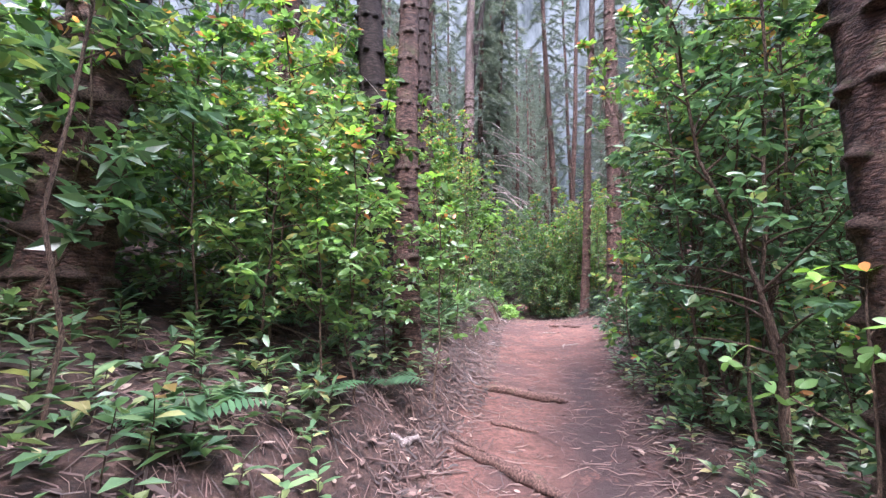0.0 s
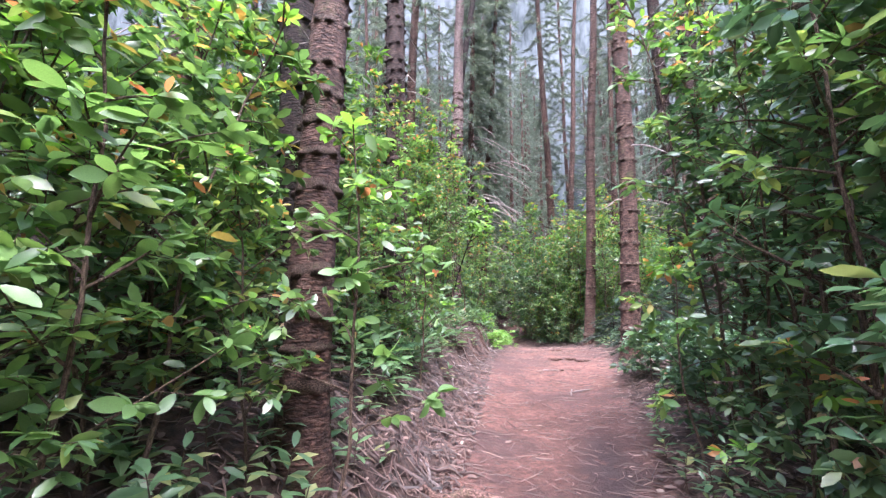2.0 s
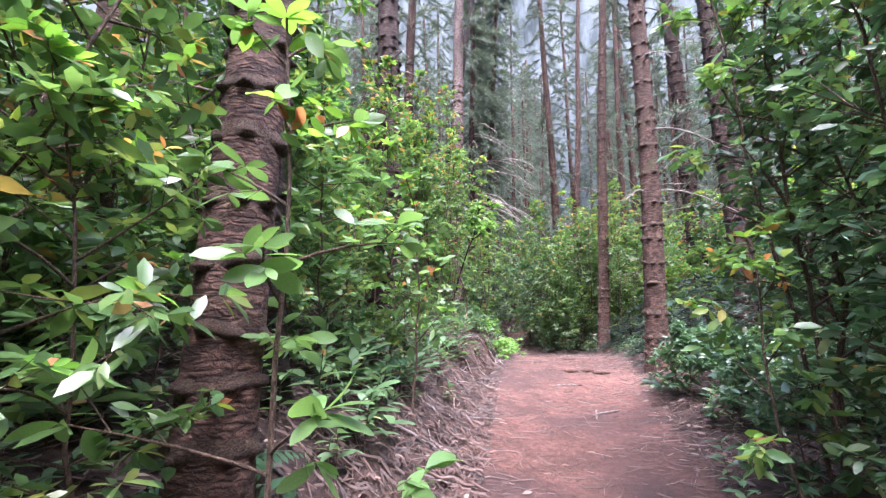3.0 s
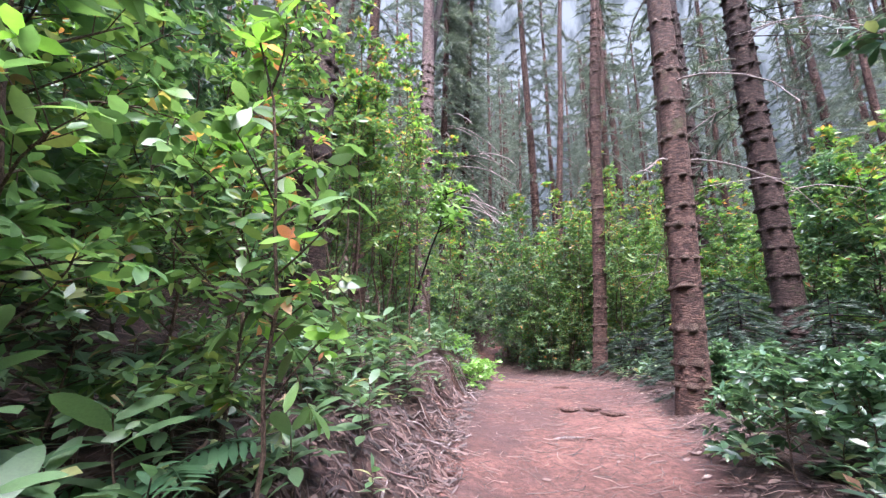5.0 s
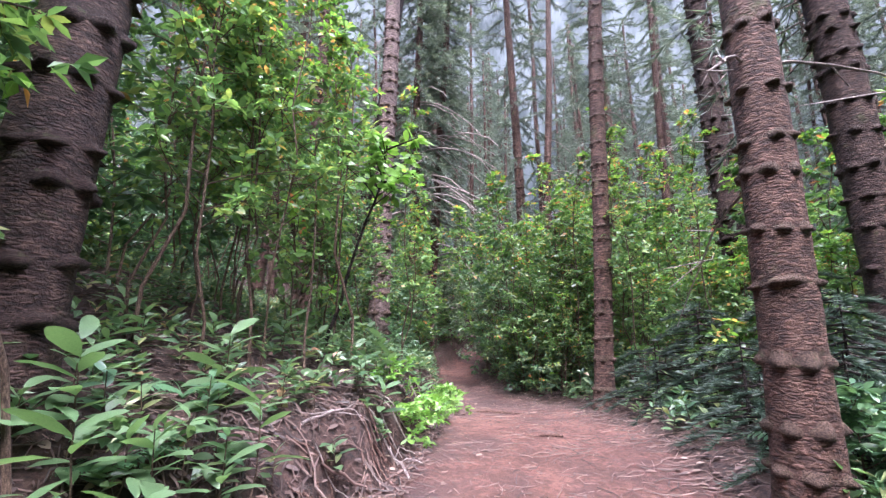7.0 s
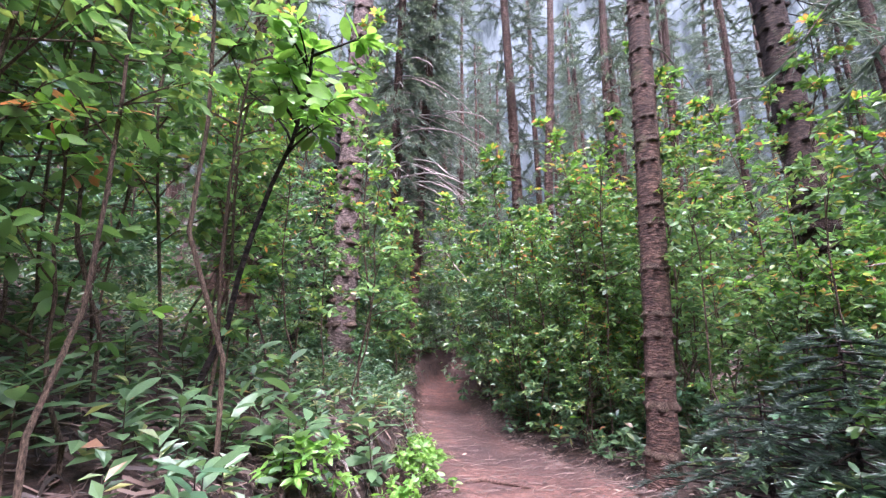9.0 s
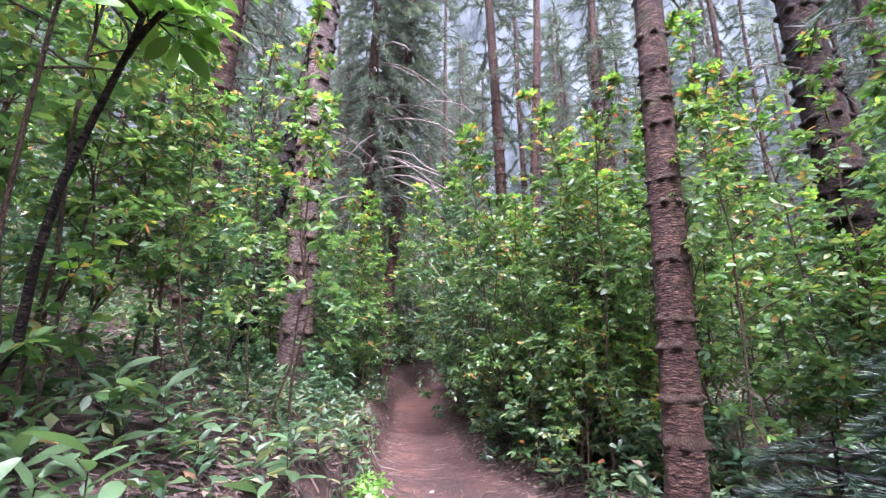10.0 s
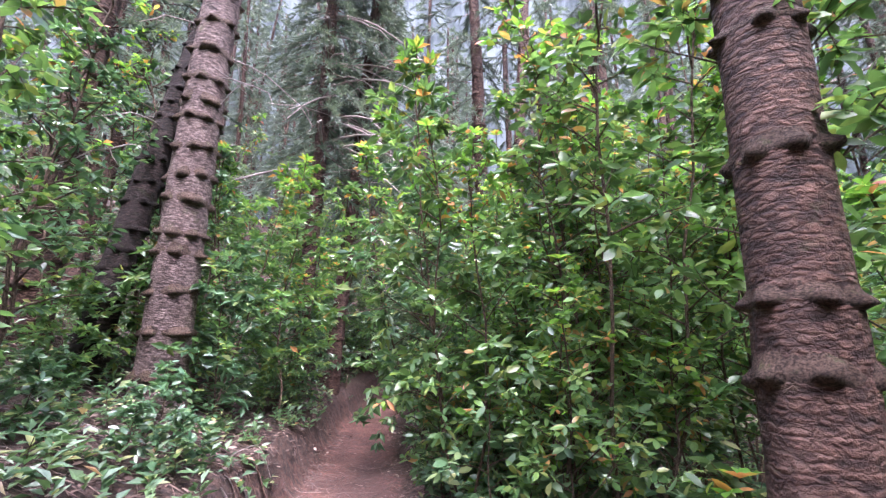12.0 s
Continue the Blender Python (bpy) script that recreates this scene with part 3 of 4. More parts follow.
conifer(-2.4, 6.1, 0.34, (0.0, 0.05), 19, 19, near=True, dead=(2.0, 3), label="conifer trunk up the bank")
conifer(0.92, 17.5, 0.52, (0.025, 0.01), 20, 20, BARK_SKYLIT, near=True, gap=0.34, dead=(3.5, 8), label="conifer trunk with collar rings, paled by painted sky light")
conifer(0.1, 17.6, 0.36, (0.13, 0.06), 19, 21, BARK_DARK, near=True, dead=(2.5, 6), label="dark leaning conifer trunk")
conifer(1.8, 21.6, 0.36, (0.02, 0.0), 19, 22, dead=(4.6, 34), swept=0.0, reach=0.95, droop=0.7, boughs=(4.5, 360), label="conifer trunk hung with bare dead branches")
conifer(2.4, 22.3, 0.34, (0.06, 0.0), 20, 23, dead=(3.0, 14), swept=-0.3, reach=0.95, droop=0.7, boughs=(4.5, 360), label="leaning conifer trunk hung with dead branches")
conifer(6.2, 21.2, 0.32, (0.06, 0.0), 20, 24, dead=(3.0, 14), label="leaning slender conifer trunk")

rng = np.random.RandomState(77)
spots = [(1.0, 17.5), (0.6, 17.8), (2.2, 20.2), (2.4, 22.3), (6.2, 21.2), (7.1, 13.95), (6.0, 10.8)]
far_stock = []
tries = 0
while len(spots) < 210 and tries < 9000:
    tries += 1
    y = rng.uniform(-12, 66) if len(spots) < 120 else rng.uniform(22, 66)
    x = rng.uniform(-26, 34) if len(spots) < 120 else rng.uniform(-12, 30)
    c = path_at(y)[0]
    if abs(x - c) < 2.2 or min(math.hypot(x - a, y - b) for a, b in spots) < 1.5:
        continue
    if -4.5 < x < 7.5 and y < 17:
        continue
    spots.append((x, y))
    if len(far_stock) < 10:
        tr = conifer(x, y, rng.uniform(0.26, 0.42), (rng.normal(0, 0.02), rng.normal(0, 0.02)), 20, 100 + len(far_stock), dead=(2.0, 5), boughs=(rng.uniform(2.5, 5.0), 130), label="distant conifer trunk with wispy grey-green needles")
        far_stock.append(tr)
    else:
        copy_thing(far_stock[rng.randint(10)], pose(x, y, gz(x, y) - 0.1, rng.normal(0, 1.2), rng.normal(0, 1.2), rng.uniform(0, 360)) @ Matrix.Scale(rng.uniform(0.85, 1.15), 4))

NEEDLE_DARK = leaf_material("dark_young_needles", [(0.0, (0.018, 0.042, 0.028)), (0.7, (0.032, 0.068, 0.042)), (1.0, (0.055, 0.1, 0.058))], 0.5, 0.25)


def young_conifer(x, y, H, seed):
    """A low dark conifer with tiers of flat drooping boughs down to the ground."""
    r = np.random.RandomState(seed)
    ob = tagged(new("young_conifer"), "low dark green young conifer with drooping feathery boughs", "tree", "young conifers")
    ob.matrix_basis = pose(x, y, gz(x, y) - 0.03, 0, 0, r.uniform(0, 360))
    hs = np.linspace(0, H, 8)
    part("trunk", mesh_of("trunk", *tube(np.column_stack([0.02 * np.sin(hs * 3), 0 * hs, hs]), np.linspace(0.022, 0.005, 8), 7), BARK_DARK), ob)
    rods, tufts = [], []
    for k in range(int(34 * H)):
        h = H * (0.06 + 0.9 * (k + r.uniform(0, 1)) / int(34 * H))
        a = k * 2.4 + r.uniform(0, 0.5)
        rod, tuft = needle_spray(r, (0.3 + 0.75 * (1 - h / H)) * r.uniform(0.7, 1.1), np.array([0.0, 0.0, h]), np.array([math.cos(a), math.sin(a), r.uniform(0.0, 0.3)]), 170, 0.45, 0.2, 0.3)
        rods.append(rod)
        tufts.append((tuft[0], tuft[1]))
    tagged(part("boughwork", mesh_of("boughwork", *joined(rods), BARK_DARK), ob), kind="stuff")
    tagged(part("needles", mesh_of("needles", *joined(tufts), NEEDLE_DARK, False), ob), kind="stuff")


for k, (x, y, h) in enumerate([(4.95, 12.0, 1.3), (5.05, 10.4, 1.3), (5.45, 11.2, 1.6), (4.75, 11.15, 0.9), (4.55, 10.0, 0.85), (5.25, 9.35, 1.2), (4.6, 12.35, 0.8), (4.4, 10.6, 0.6)]):
    young_conifer(x, y, h, 90 + k)

# ---- saplings and shrubs ----
thicket = "saplings beside the trail"
TALL, DARK = "tall thin broadleaf sapling with glossy green leaves", "tall sapling with dark glossy green leaves"
BUSH, LOW = "leafy bush with yellow-green and orange new shoots", "low shrub with glossy green leaves"


def stock_of(rows, name, label, category, group, clear, spread, n_br, leaf, twigs, per, fat, far=False):
    return [Stock(sapling(name, label, category, sd, h, clear, spread, n_br, leaf, m, group, twigs, per, fat, young=y, far=far)) for sd, h, m, y in rows]


tall = stock_of([(1, 3.6, LEAF, True), (2, 4.2, LEAF, True), (3, 3.2, LEAF, True)], "sapling", TALL, "sapling", thicket, 0.26, 0.6, 23, 0.096, 4, 8, 0.0125)
dark = stock_of([(4, 3.8, LEAF_DARK, False), (5, 4.4, LEAF_DARK, True), (6, 3.3, LEAF_DARK, False)], "sapling", DARK, "sapling", thicket, 0.2, 0.62, 25, 0.096, 4, 8, 0.02)
bush = stock_of([(7, 2.0, LEAF, True), (8, 1.6, LEAF, True), (9, 2.4, LEAF, True)], "bush", BUSH, "bush", "bushes on the bank", 0.2, 0.6, 19, 0.096, 5, 8, 0.011)
low = stock_of([(10, 0.8, LEAF_LOW, True), (11, 0.6, LEAF_DARK, False), (12, 1.0, LEAF_LOW, True)], "shrub", LOW, "shrub", "low shrubs", 0.05, 0.42, 13, 0.095, 3, 8, 0.008)
tall_far = stock_of([(21, 3.8, LEAF, True), (22, 4.4, LEAF, True), (23, 3.4, LEAF, True)], "sapling", TALL, "sapling", thicket, 0.12, 0.8, 26, 0.15, 4, 7, 0.015, True)
dark_far = stock_of([(24, 3.6, LEAF_DARK, False), (25, 4.2, LEAF_DARK, False), (26, 3.0, LEAF_DARK, True)], "sapling", DARK, "sapling", thicket, 0.06, 0.85, 28, 0.15, 4, 7, 0.015, True)
bush_far = stock_of([(27, 2.0, LEAF_DARK, False), (28, 1.5, LEAF, False), (29, 2.3, LEAF_DARK, True)], "bush", "dense bush with green leaves", "bush", "bushes in the undergrowth", 0.03, 0.85, 22, 0.15, 5, 7, 0.011, True)

# Far saplings whose leaf colour carries the haze.
hazed_far = stock_of([(51, 3.6, LEAF_HAZED, False), (52, 4.2, LEAF_HAZED, True), (53, 2.4, LEAF_HAZED, False)], "sapling", "leafy sapling among distant trunks, haze painted into its grey-green leaves", "sapling", thicket, 0.06, 0.85, 26, 0.14, 4, 7, 0.015, True)


def near_path(x, y):
    c, w, _ = path_at(y)
    return abs(x - c) - w


def scatter(stock, count, x0, x1, y0, y1, gap, seed, keep=0.25, size=(0.85, 1.15), avoid=None):
    r = np.random.RandomState(seed)
    done, tries = [], 0
    while len(done) < count and tries < count * 30:
        tries += 1
        x, y = r.uniform(x0, x1), r.uniform(y0, y1)
        if near_path(x, y) < keep or (avoid and avoid(x, y)) or any(math.hypot(x - a, y - b) < gap for a, b in done):
            continue
        done.append((x, y))
        stock[r.randint(len(stock))].place(x, y, r.uniform(0, 360), r.uniform(*size), (r.normal(0, 4), r.normal(0, 4)))


def far_thicket(stock, count, x0, x1, y0, y1, gap, seed, keep, size):
    """The uncountable undergrowth far off: leaves and stems of many plants, joined by material."""
    r = np.random.RandomState(seed)
    done, bags, tries = [], {}, 0
    while len(done) < count and tries < count * 30:
        tries += 1
        x, y = r.uniform(x0, x1), r.uniform(y0, y1)
        if near_path(x, y) < keep or any(math.hypot(x - a, y - b) < gap for a, b in done):
            continue
        done.append((x, y))
        m = np.array(pose(x, y, gz(x, y), r.normal(0, 4), r.normal(0, 4), r.uniform(0, 360)) @ Matrix.Scale(r.uniform(*size), 4))
        for o in stock[r.randint(len(stock))].ob.children:
            me = o.data
            co = np.empty(len(me.vertices) * 3)
            me.vertices.foreach_get("co", co)
            ls, ln, vi = [np.empty(k, np.int32) for k in (len(me.polygons), len(me.polygons), len(me.loops))]
            me.polygons.foreach_get("loop_start", ls)
            me.polygons.foreach_get("loop_total", ln)
            me.loops.foreach_get("vertex_index", vi)
            bag = bags.setdefault(me.materials[0], [[], [], [], 0])
            bag[0].append(co.reshape(-1, 3) @ m[:3, :3].T + m[:3, 3])
            bag[1].append(vi + bag[3])
            bag[2].append(ln)
            bag[3] += len(me.vertices)
    for material, (co, vi, ln, n) in bags.items():
        co, vi, ln = np.concatenate(co), np.concatenate(vi), np.concatenate(ln)
        me = bpy.data.meshes.new("far_undergrowth")
        me.vertices.add(n)
        me.vertices.foreach_set("co", co.ravel())
        me.loops.add(len(vi))
        me.loops.foreach_set("vertex_index", vi.astype(np.int32))
        me.polygons.add(len(ln))
        me.polygons.foreach_set("loop_start", (np.cumsum(ln) - ln).astype(np.int32))
        me.polygons.foreach_set("loop_total", ln.astype(np.int32))
        me.materials.append(material)
        me.update(calc_edges=True)
        me.validate()
        tagged(new("far_undergrowth", me), "dense green saplings and bushes far among the trunks", "undergrowth", kind="stuff")


def big_trunk_glade(x, y):
    """Open ground before the thick ringed trunk at the start of the walk."""
    return y < 2.7 and abs(x + 0.87 * y) < 0.8


def pale_trunk_glade(x, y):
    """The gap in the saplings in front of the pale leaning pair of trunks."""
    return 12.5 < y < 17.9 and abs(x - (2.25 - 0.385 * (y - 14.0))) < 0.5


poles = stock_of([(33, 4.6, LEAF, True), (34, 4.0, LEAF, True)], "sapling", "slender brown sapling pole with a high leafy crown", "sapling", thicket, 0.42, 0.55, 18, 0.1, 4, 7, 0.0135)

# bank to the left of the walk
scatter(bush, 15, -2.2, 0.1, 2.4, 7.6, 0.5, 201, 0.65, avoid=lambda x, y: x > -1.05 and 4.6 < y < 6.4 or big_trunk_glade(x, y))
scatter([low[1], low[0]], 7, -1.7, -0.55, 4.8, 6.8, 0.35, 242, 0.8, (0.6, 0.9))
for k, (x, y, sz) in enumerate([(-1.3, 3.05, 0.95), (-0.82, 3.0, 0.8), (-1.0, 3.7, 1.05), (-1.6, 3.75, 1.1), (-0.55, 4.15, 0.8), (-1.25, 4.4, 1.1), (-1.95, 3.3, 0.8)]):
    bush[(0, 2, 1, 2)[k % 4]].place(x, y, 77 * k, sz, (0, 4), 0.12)
scatter(bush, 6, -4.5, -1.0, 0.4, 3.0, 0.6, 202, 1.0, avoid=big_trunk_glade)
scatter(tall_far, 8, -3.5, -0.6, 5.5, 9.5, 0.6, 203, 1.3)
scatter(tall, 22, -1.5, 0.75, 10.3, 14.8, 0.34, 204, 0.35, avoid=lambda x, y: x > 0.45 and y < 12.6 or pale_trunk_glade(x, y))


scatter(tall_far + dark, 16, -0.6, 2.3, 14.8, 21.0, 0.5, 205, 0.55, avoid=pale_trunk_glade)
scatter(bush_far, 10, 0.2, 2.4, 15.0, 21.0, 0.5, 215, 0.4, (0.6, 0.9), avoid=pale_trunk_glade)
scatter([low[1]], 5, 0.3, 2.0, 15.6, 17.4, 0.4, 244, 0.3, (0.7, 1.0))
for x, y, turn in [(1.5, 13.6, 40), (1.1, 14.5, 170), (0.95, 13.7, 260)]:
    tall[2].place(x, y, turn, 0.85)
poles[0].place(1.5, 14.35, 110, 0.8)
scatter(dark_far + bush_far * 2, 34, -4.5, -0.9, 2.0, 20.0, 0.65, 206, 1.8)
far_thicket(dark_far + bush_far * 2, 44, -12.0, -4.5, 1.0, 22.0, 0.75, 226, 1.8, (0.85, 1.15))
scatter(bush_far, 20, -8.0, -2.6, -2.0, 4.0, 0.8, 216, 1.3)
# unseen saplings added beside and behind the start to cast shade
scatter(dark, 8, 1.6, 4.0, -2.5, 0.4, 0.55, 248, 0.6)
# right of the walk
scatter(poles, 8, 1.9, 3.6, 2.5, 5.4, 0.4, 249, 0.45)
scatter(dark, 26, 1.9, 4.6, 2.4, 6.4, 0.38, 207, 0.38, (0.85, 1.1))
scatter(low, 10, 1.8, 3.6, 2.0, 6.4, 0.4, 220, 0.25)
scatter(bush_far + dark_far, 36, 4.0, 11.0, 1.0, 8.0, 0.7, 208, 1.2)
scatter([low[1]], 26, 3.0, 5.6, 6.4, 10.0, 0.36, 209, 0.3, avoid=lambda x, y: 3.0 < x < 3.95 and 8.2 < y < 10.0)
scatter([low[1]], 9, 3.95, 5.0, 8.4, 10.0, 0.3, 245, 0.2, (0.7, 1.15))
scatter(dark_far + tall_far, 10, 6.6, 9.0, 7.5, 12.5, 0.6, 217, 1.2)
scatter(tall, 12, 4.5, 6.6, 13.9, 16.5, 0.45, 210, 0.5)
scatter([low[1], bush[0], low[1], bush[2]], 11, 5.1, 6.8, 12.2, 13.8, 0.4, 211, 0.4, (0.6, 0.95))
scatter([bush[2], low[1], bush[0]], 8, 5.2, 6.6, 11.2, 13.4, 0.45, 240, 0.8, (0.8, 1.0))
scatter(bush + tall + tall, 20, 3.7, 6.0, 14.5, 17.8, 0.42, 218, 0.3)
scatter(low, 26, 3.7, 5.4, 13.7, 18.0, 0.28, 221, 0.22)
scatter(bush, 10, 3.8, 4.9, 14.0, 17.6, 0.4, 222, 0.3, (0.6, 0.85))
scatter(hazed_far + dark_far, 14, 3.6, 6.0, 17.8, 21.0, 0.45, 219, 0.3)
scatter(hazed_far + tall_far, 46, 3.4, 9.0, 16.0, 27.0, 0.6, 212, 0.35)
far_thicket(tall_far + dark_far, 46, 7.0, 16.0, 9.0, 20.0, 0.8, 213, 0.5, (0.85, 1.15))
far_thicket(hazed_far * 2 + tall_far + bush_far, 120, -12.0, 20.0, 20.0, 40.0, 0.9, 214, 0.35, (0.9, 1.5))

fresh = stock_of([(31, 0.35, LEAF_FRESH, False), (32, 0.28, LEAF_FRESH, False)], "clump", "bright fresh green leafy clump at the trail edge", "plant", "fresh green clumps", 0.1, 0.26, 12, 0.075, 3, 6, 0.005)
for k, (x, y) in enumerate([(1.6, 11.5), (1.45, 11.8), (1.75, 11.9), (1.95, 12.6), (2.05, 13.2), (2.2, 13.7), (2.2, 14.4)]):
    fresh[k % 2].place(x, y, 70 * k, 0.9 + 0.1 * (k % 3))

scatter(bush_far + hazed_far, 16, 1.4, 4.6, 22.2, 26.5, 0.45, 230, 0.22)

# slender poles with high crowns, and more cover up the slopes
scatter(poles, 9, -0.4, 1.0, 10.8, 13.4, 0.4, 231, 0.7)
scatter(poles, 7, 2.4, 4.4, 4.4, 6.7, 0.5, 232, 0.5)
scatter(poles, 5, -1.2, 0.1, 8.0, 10.4, 0.5, 233, 0.9)
scatter(poles, 6, 4.4, 6.5, 13.5, 17.0, 0.6, 234, 0.5)
scatter(dark_far, 14, -4.8, -1.2, 7.5, 13.5, 0.5, 235, 1.6)
scatter(dark_far + tall_far, 8, 6.7, 9.0, 8.8, 13.5, 0.6, 236, 1.2)

# the nearest saplings, leaf by leaf
for i, (x, y, h, turn) in enumerate([(-0.64, 3.2, 2.0, 0), (-0.08, 4.02, 2.1, 50), (-0.28, 7.42, 2.3, 80), (0.0, 8.2, 0.8, 0), (1.8, 1.95, 1.2, 30),
                                     (2.3, 3.5, 2.6, 30), (5.0, 11.5, 1.0, 200), (0.55, 11.3, 1.5, 100), (2.3, 5.2, 1.6, 60), (0.7, 12.6, 0.9, 10), (0.2, 6.6, 2.05, 140)]):
    hero = sapling("sapling", "broadleaf sapling with orange-red new leaves beside the trail", "sapling", 40 + i, h, 0.22, 0.5, 11 if h > 1.2 else 7, 0.106, LEAF, thicket, 2 if i not in (5, 6, 8, 9) else 4, 6, 0.011, single=i not in (5, 6, 8, 9))
    hero.matrix_basis = pose(x, y, gz(x, y), 0, 0, turn)


# a dark leaning sapling with a bright broad crown, and bare poles on the bank
leaning = sapling("sapling", "dark leaning sapling stem with a bright green crown", "sapling", 61, 2.5, 0.7, 0.85, 14, 0.16, LEAF_FRESH, thicket, 2, 7, 0.024, single=True, young=False, bark=BARK_DARK)
leaning.matrix_basis = pose(0.6, 12.35, gz(0.6, 12.35), 12, 14, 0)
for x, y, tx, ty, turn in [(-1.55, 1.72, 0, 6, 20), (4.78, 12.9, 0, 3, 301), (5.35, 12.4, 0, -2, 70), (5.5, 12.75, 2, 2, 200)]:
    poles[turn % 2].place(x, y, turn, 0.8, (tx, ty))


# ---- low plants ----
def seedling(seed, H, count, leaf, mat, single=False):
    r = np.random.RandomState(seed)
    ob = tagged(new("seedling"), "small green seedling in the leaf litter", "seedling", "seedlings on the forest floor")
    stem = np.column_stack([np.cumsum(r.normal(0, 0.01, 4)), np.cumsum(r.normal(0, 0.01, 4)), np.linspace(-0.03, H, 4)])
    stem[0, :2] = 0
    part("stem", mesh_of("stem", *tube(stem, [0.004, 0.0035, 0.003, 0.002], 5), STEM), ob)
    P, D, N, L, W = [], [], [], [], []
    for i in range(count):
        f = 0.25 + 0.75 * (i + 1) / count
        a = i * 2.4 + r.uniform(0, 0.5)
        P.append([np.interp(f * H, stem[:, 2], stem[:, c]) for c in range(3)])
        D.append((math.cos(a), math.sin(a), r.uniform(0.1, 1.3) * f))
        N.append((r.normal(0, 0.25), r.normal(0, 0.25), 1))
        L.append(leaf * r.uniform(0.6, 1.15))
        W.append(L[-1] * r.uniform(0.3, 0.42))
    if single:
        blades = [mesh_of("leaf", *fine_leaf(w, c), mat) for w, c in ((0.3, 0.2), (0.36, 0.3), (0.4, 0.38))]
        for k in range(count):
            v = Vector(D[k]).normalized()
            side = v.cross(Vector(N[k])).normalized()
            o = part("leaf", blades[k % 3], ob)
            o.matrix_basis = Matrix.Translation(P[k]) @ Matrix((side, v, side.cross(v))).transposed().to_4x4() @ Matrix.Scale(L[k], 4)
    else:
        tagged(part("leaves", mesh_of("leaves", *leaves(P, D, N, L, W, 0.25), mat), ob), kind="stuff")
    return Stock(ob)


def fern(seed, fronds, ln):
    r = np.random.RandomState(seed)
    ob = tagged(new("fern"), "green fern with arching feathery fronds", "fern", "ferns")
    for i in range(fronds):
        a = i * 6.28 / fronds + r.uniform(-0.4, 0.4)
        s = np.linspace(0, 1, 14)
        l = ln * r.uniform(0.7, 1.1)
        out = np.array([math.cos(a), math.sin(a), 0])
        side = np.array([-math.sin(a), math.cos(a), 0])
        pts = np.outer(s * l * 0.9, out) + np.outer(l * (0.75 * s - 0.6 * s * s), [0, 0, 1.0])
        pieces = [tube(pts, np.linspace(0.004, 0.001, 14), 3, False)]
        P, D, N, L = [], [], [], []
        for k in range(2, 14):
            for sg in (-1, 1):
                P.append(pts[k])
                D.append(side * sg + out * 0.45 + np.array([0, 0, -0.15]))
                N.append((0, 0, 1))
                L.append(l * 0.3 * math.sin(math.pi * (0.12 + 0.86 * s[k])) + 0.01)
        pieces.append(leaves(P, D, N, L, np.array(L) * 0.22, 0.15, 0.1))
        part("frond", mesh_of("frond", *joined(pieces), FERN), ob)
    return Stock(ob)


sprouts = [seedling(300 + i, h, c, l, m) for i, (h, c, l, m) in enumerate([(0.2, 9, 0.12, LEAF_LOW), (0.3, 12, 0.13, LEAF_LOW), (0.14, 7, 0.1, LEAF_LOW), (0.36, 14, 0.12, LEAF_DARK), (0.25, 10, 0.14, LEAF_LOW)])]
broad = [seedling(330 + i, h, c, l, LEAF_LOW, True) for i, (h, c, l) in enumerate([(0.26, 9, 0.17), (0.36, 11, 0.18), (0.2, 8, 0.15)])]
ferns = [fern(320, 6, 0.5), fern(321, 5, 0.38)]
scatter(broad, 44, -0.6, 1.0, 6.6, 10.6, 0.14, 310, 0.42, (0.85, 1.3))
scatter(broad, 30, 0.2, 2.2, 11.0, 13.4, 0.13, 311, 0.12, (0.85, 1.2))
scatter(broad, 16, -1.2, 0.0, 4.6, 7.0, 0.16, 312, 0.4, (0.85, 1.2))
scatter(sprouts, 60, -1.2, 1.4, 4.0, 12.0, 0.15, 301, 0.2)
scatter(sprouts, 36, 0.8, 2.4, 12.0, 18.0, 0.13, 302, 0.1)
scatter(sprouts, 64, -2.4, 0.0, 1.3, 4.5, 0.13, 303, 0.3)
scatter(broad, 9, -0.75, 0.1, 5.0, 6.7, 0.2, 314, 0.4, (1.1, 1.5))
scatter(sprouts, 50, 1.6, 4.6, 1.8, 9.5, 0.14, 304, 0.05)
scatter(sprouts, 25, 3.8, 5.0, 11.0, 17.0, 0.16, 305, 0.05)
scatter(sprouts, 34, 1.1, 2.3, 1.5, 6.6, 0.11, 313, 0.02, (0.6, 1.0))
scatter(ferns, 14, -2.2, 0.6, 2.2, 10.5, 0.5, 306, 0.35)
scatter(ferns, 6, 4.3, 5.8, 8.4, 14.0, 0.5, 307, 0.6)


for k, (x, y, sz) in enumerate([(-1.25, 2.2, 1.1), (0.0, 8.35, 0.9), (-0.55, 8.6, 1.0), (0.25, 9.3, 0.8), (-0.9, 7.7, 1.1)]):
    ferns[k % 2].place(x, y, 50 * k, sz)
scatter(ferns, 5, 4.5, 5.8, 9.6, 12.8, 0.4, 308, 0.6, (0.9, 1.3))

# ---- leafy ground cover ----
r = np.random.RandomState(350)
n = 18000
x, y = r.uniform(-9, 10, n), r.uniform(0.3, 27, n)
c, w, _ = path_at(y)
e = np.abs(x - c) - w
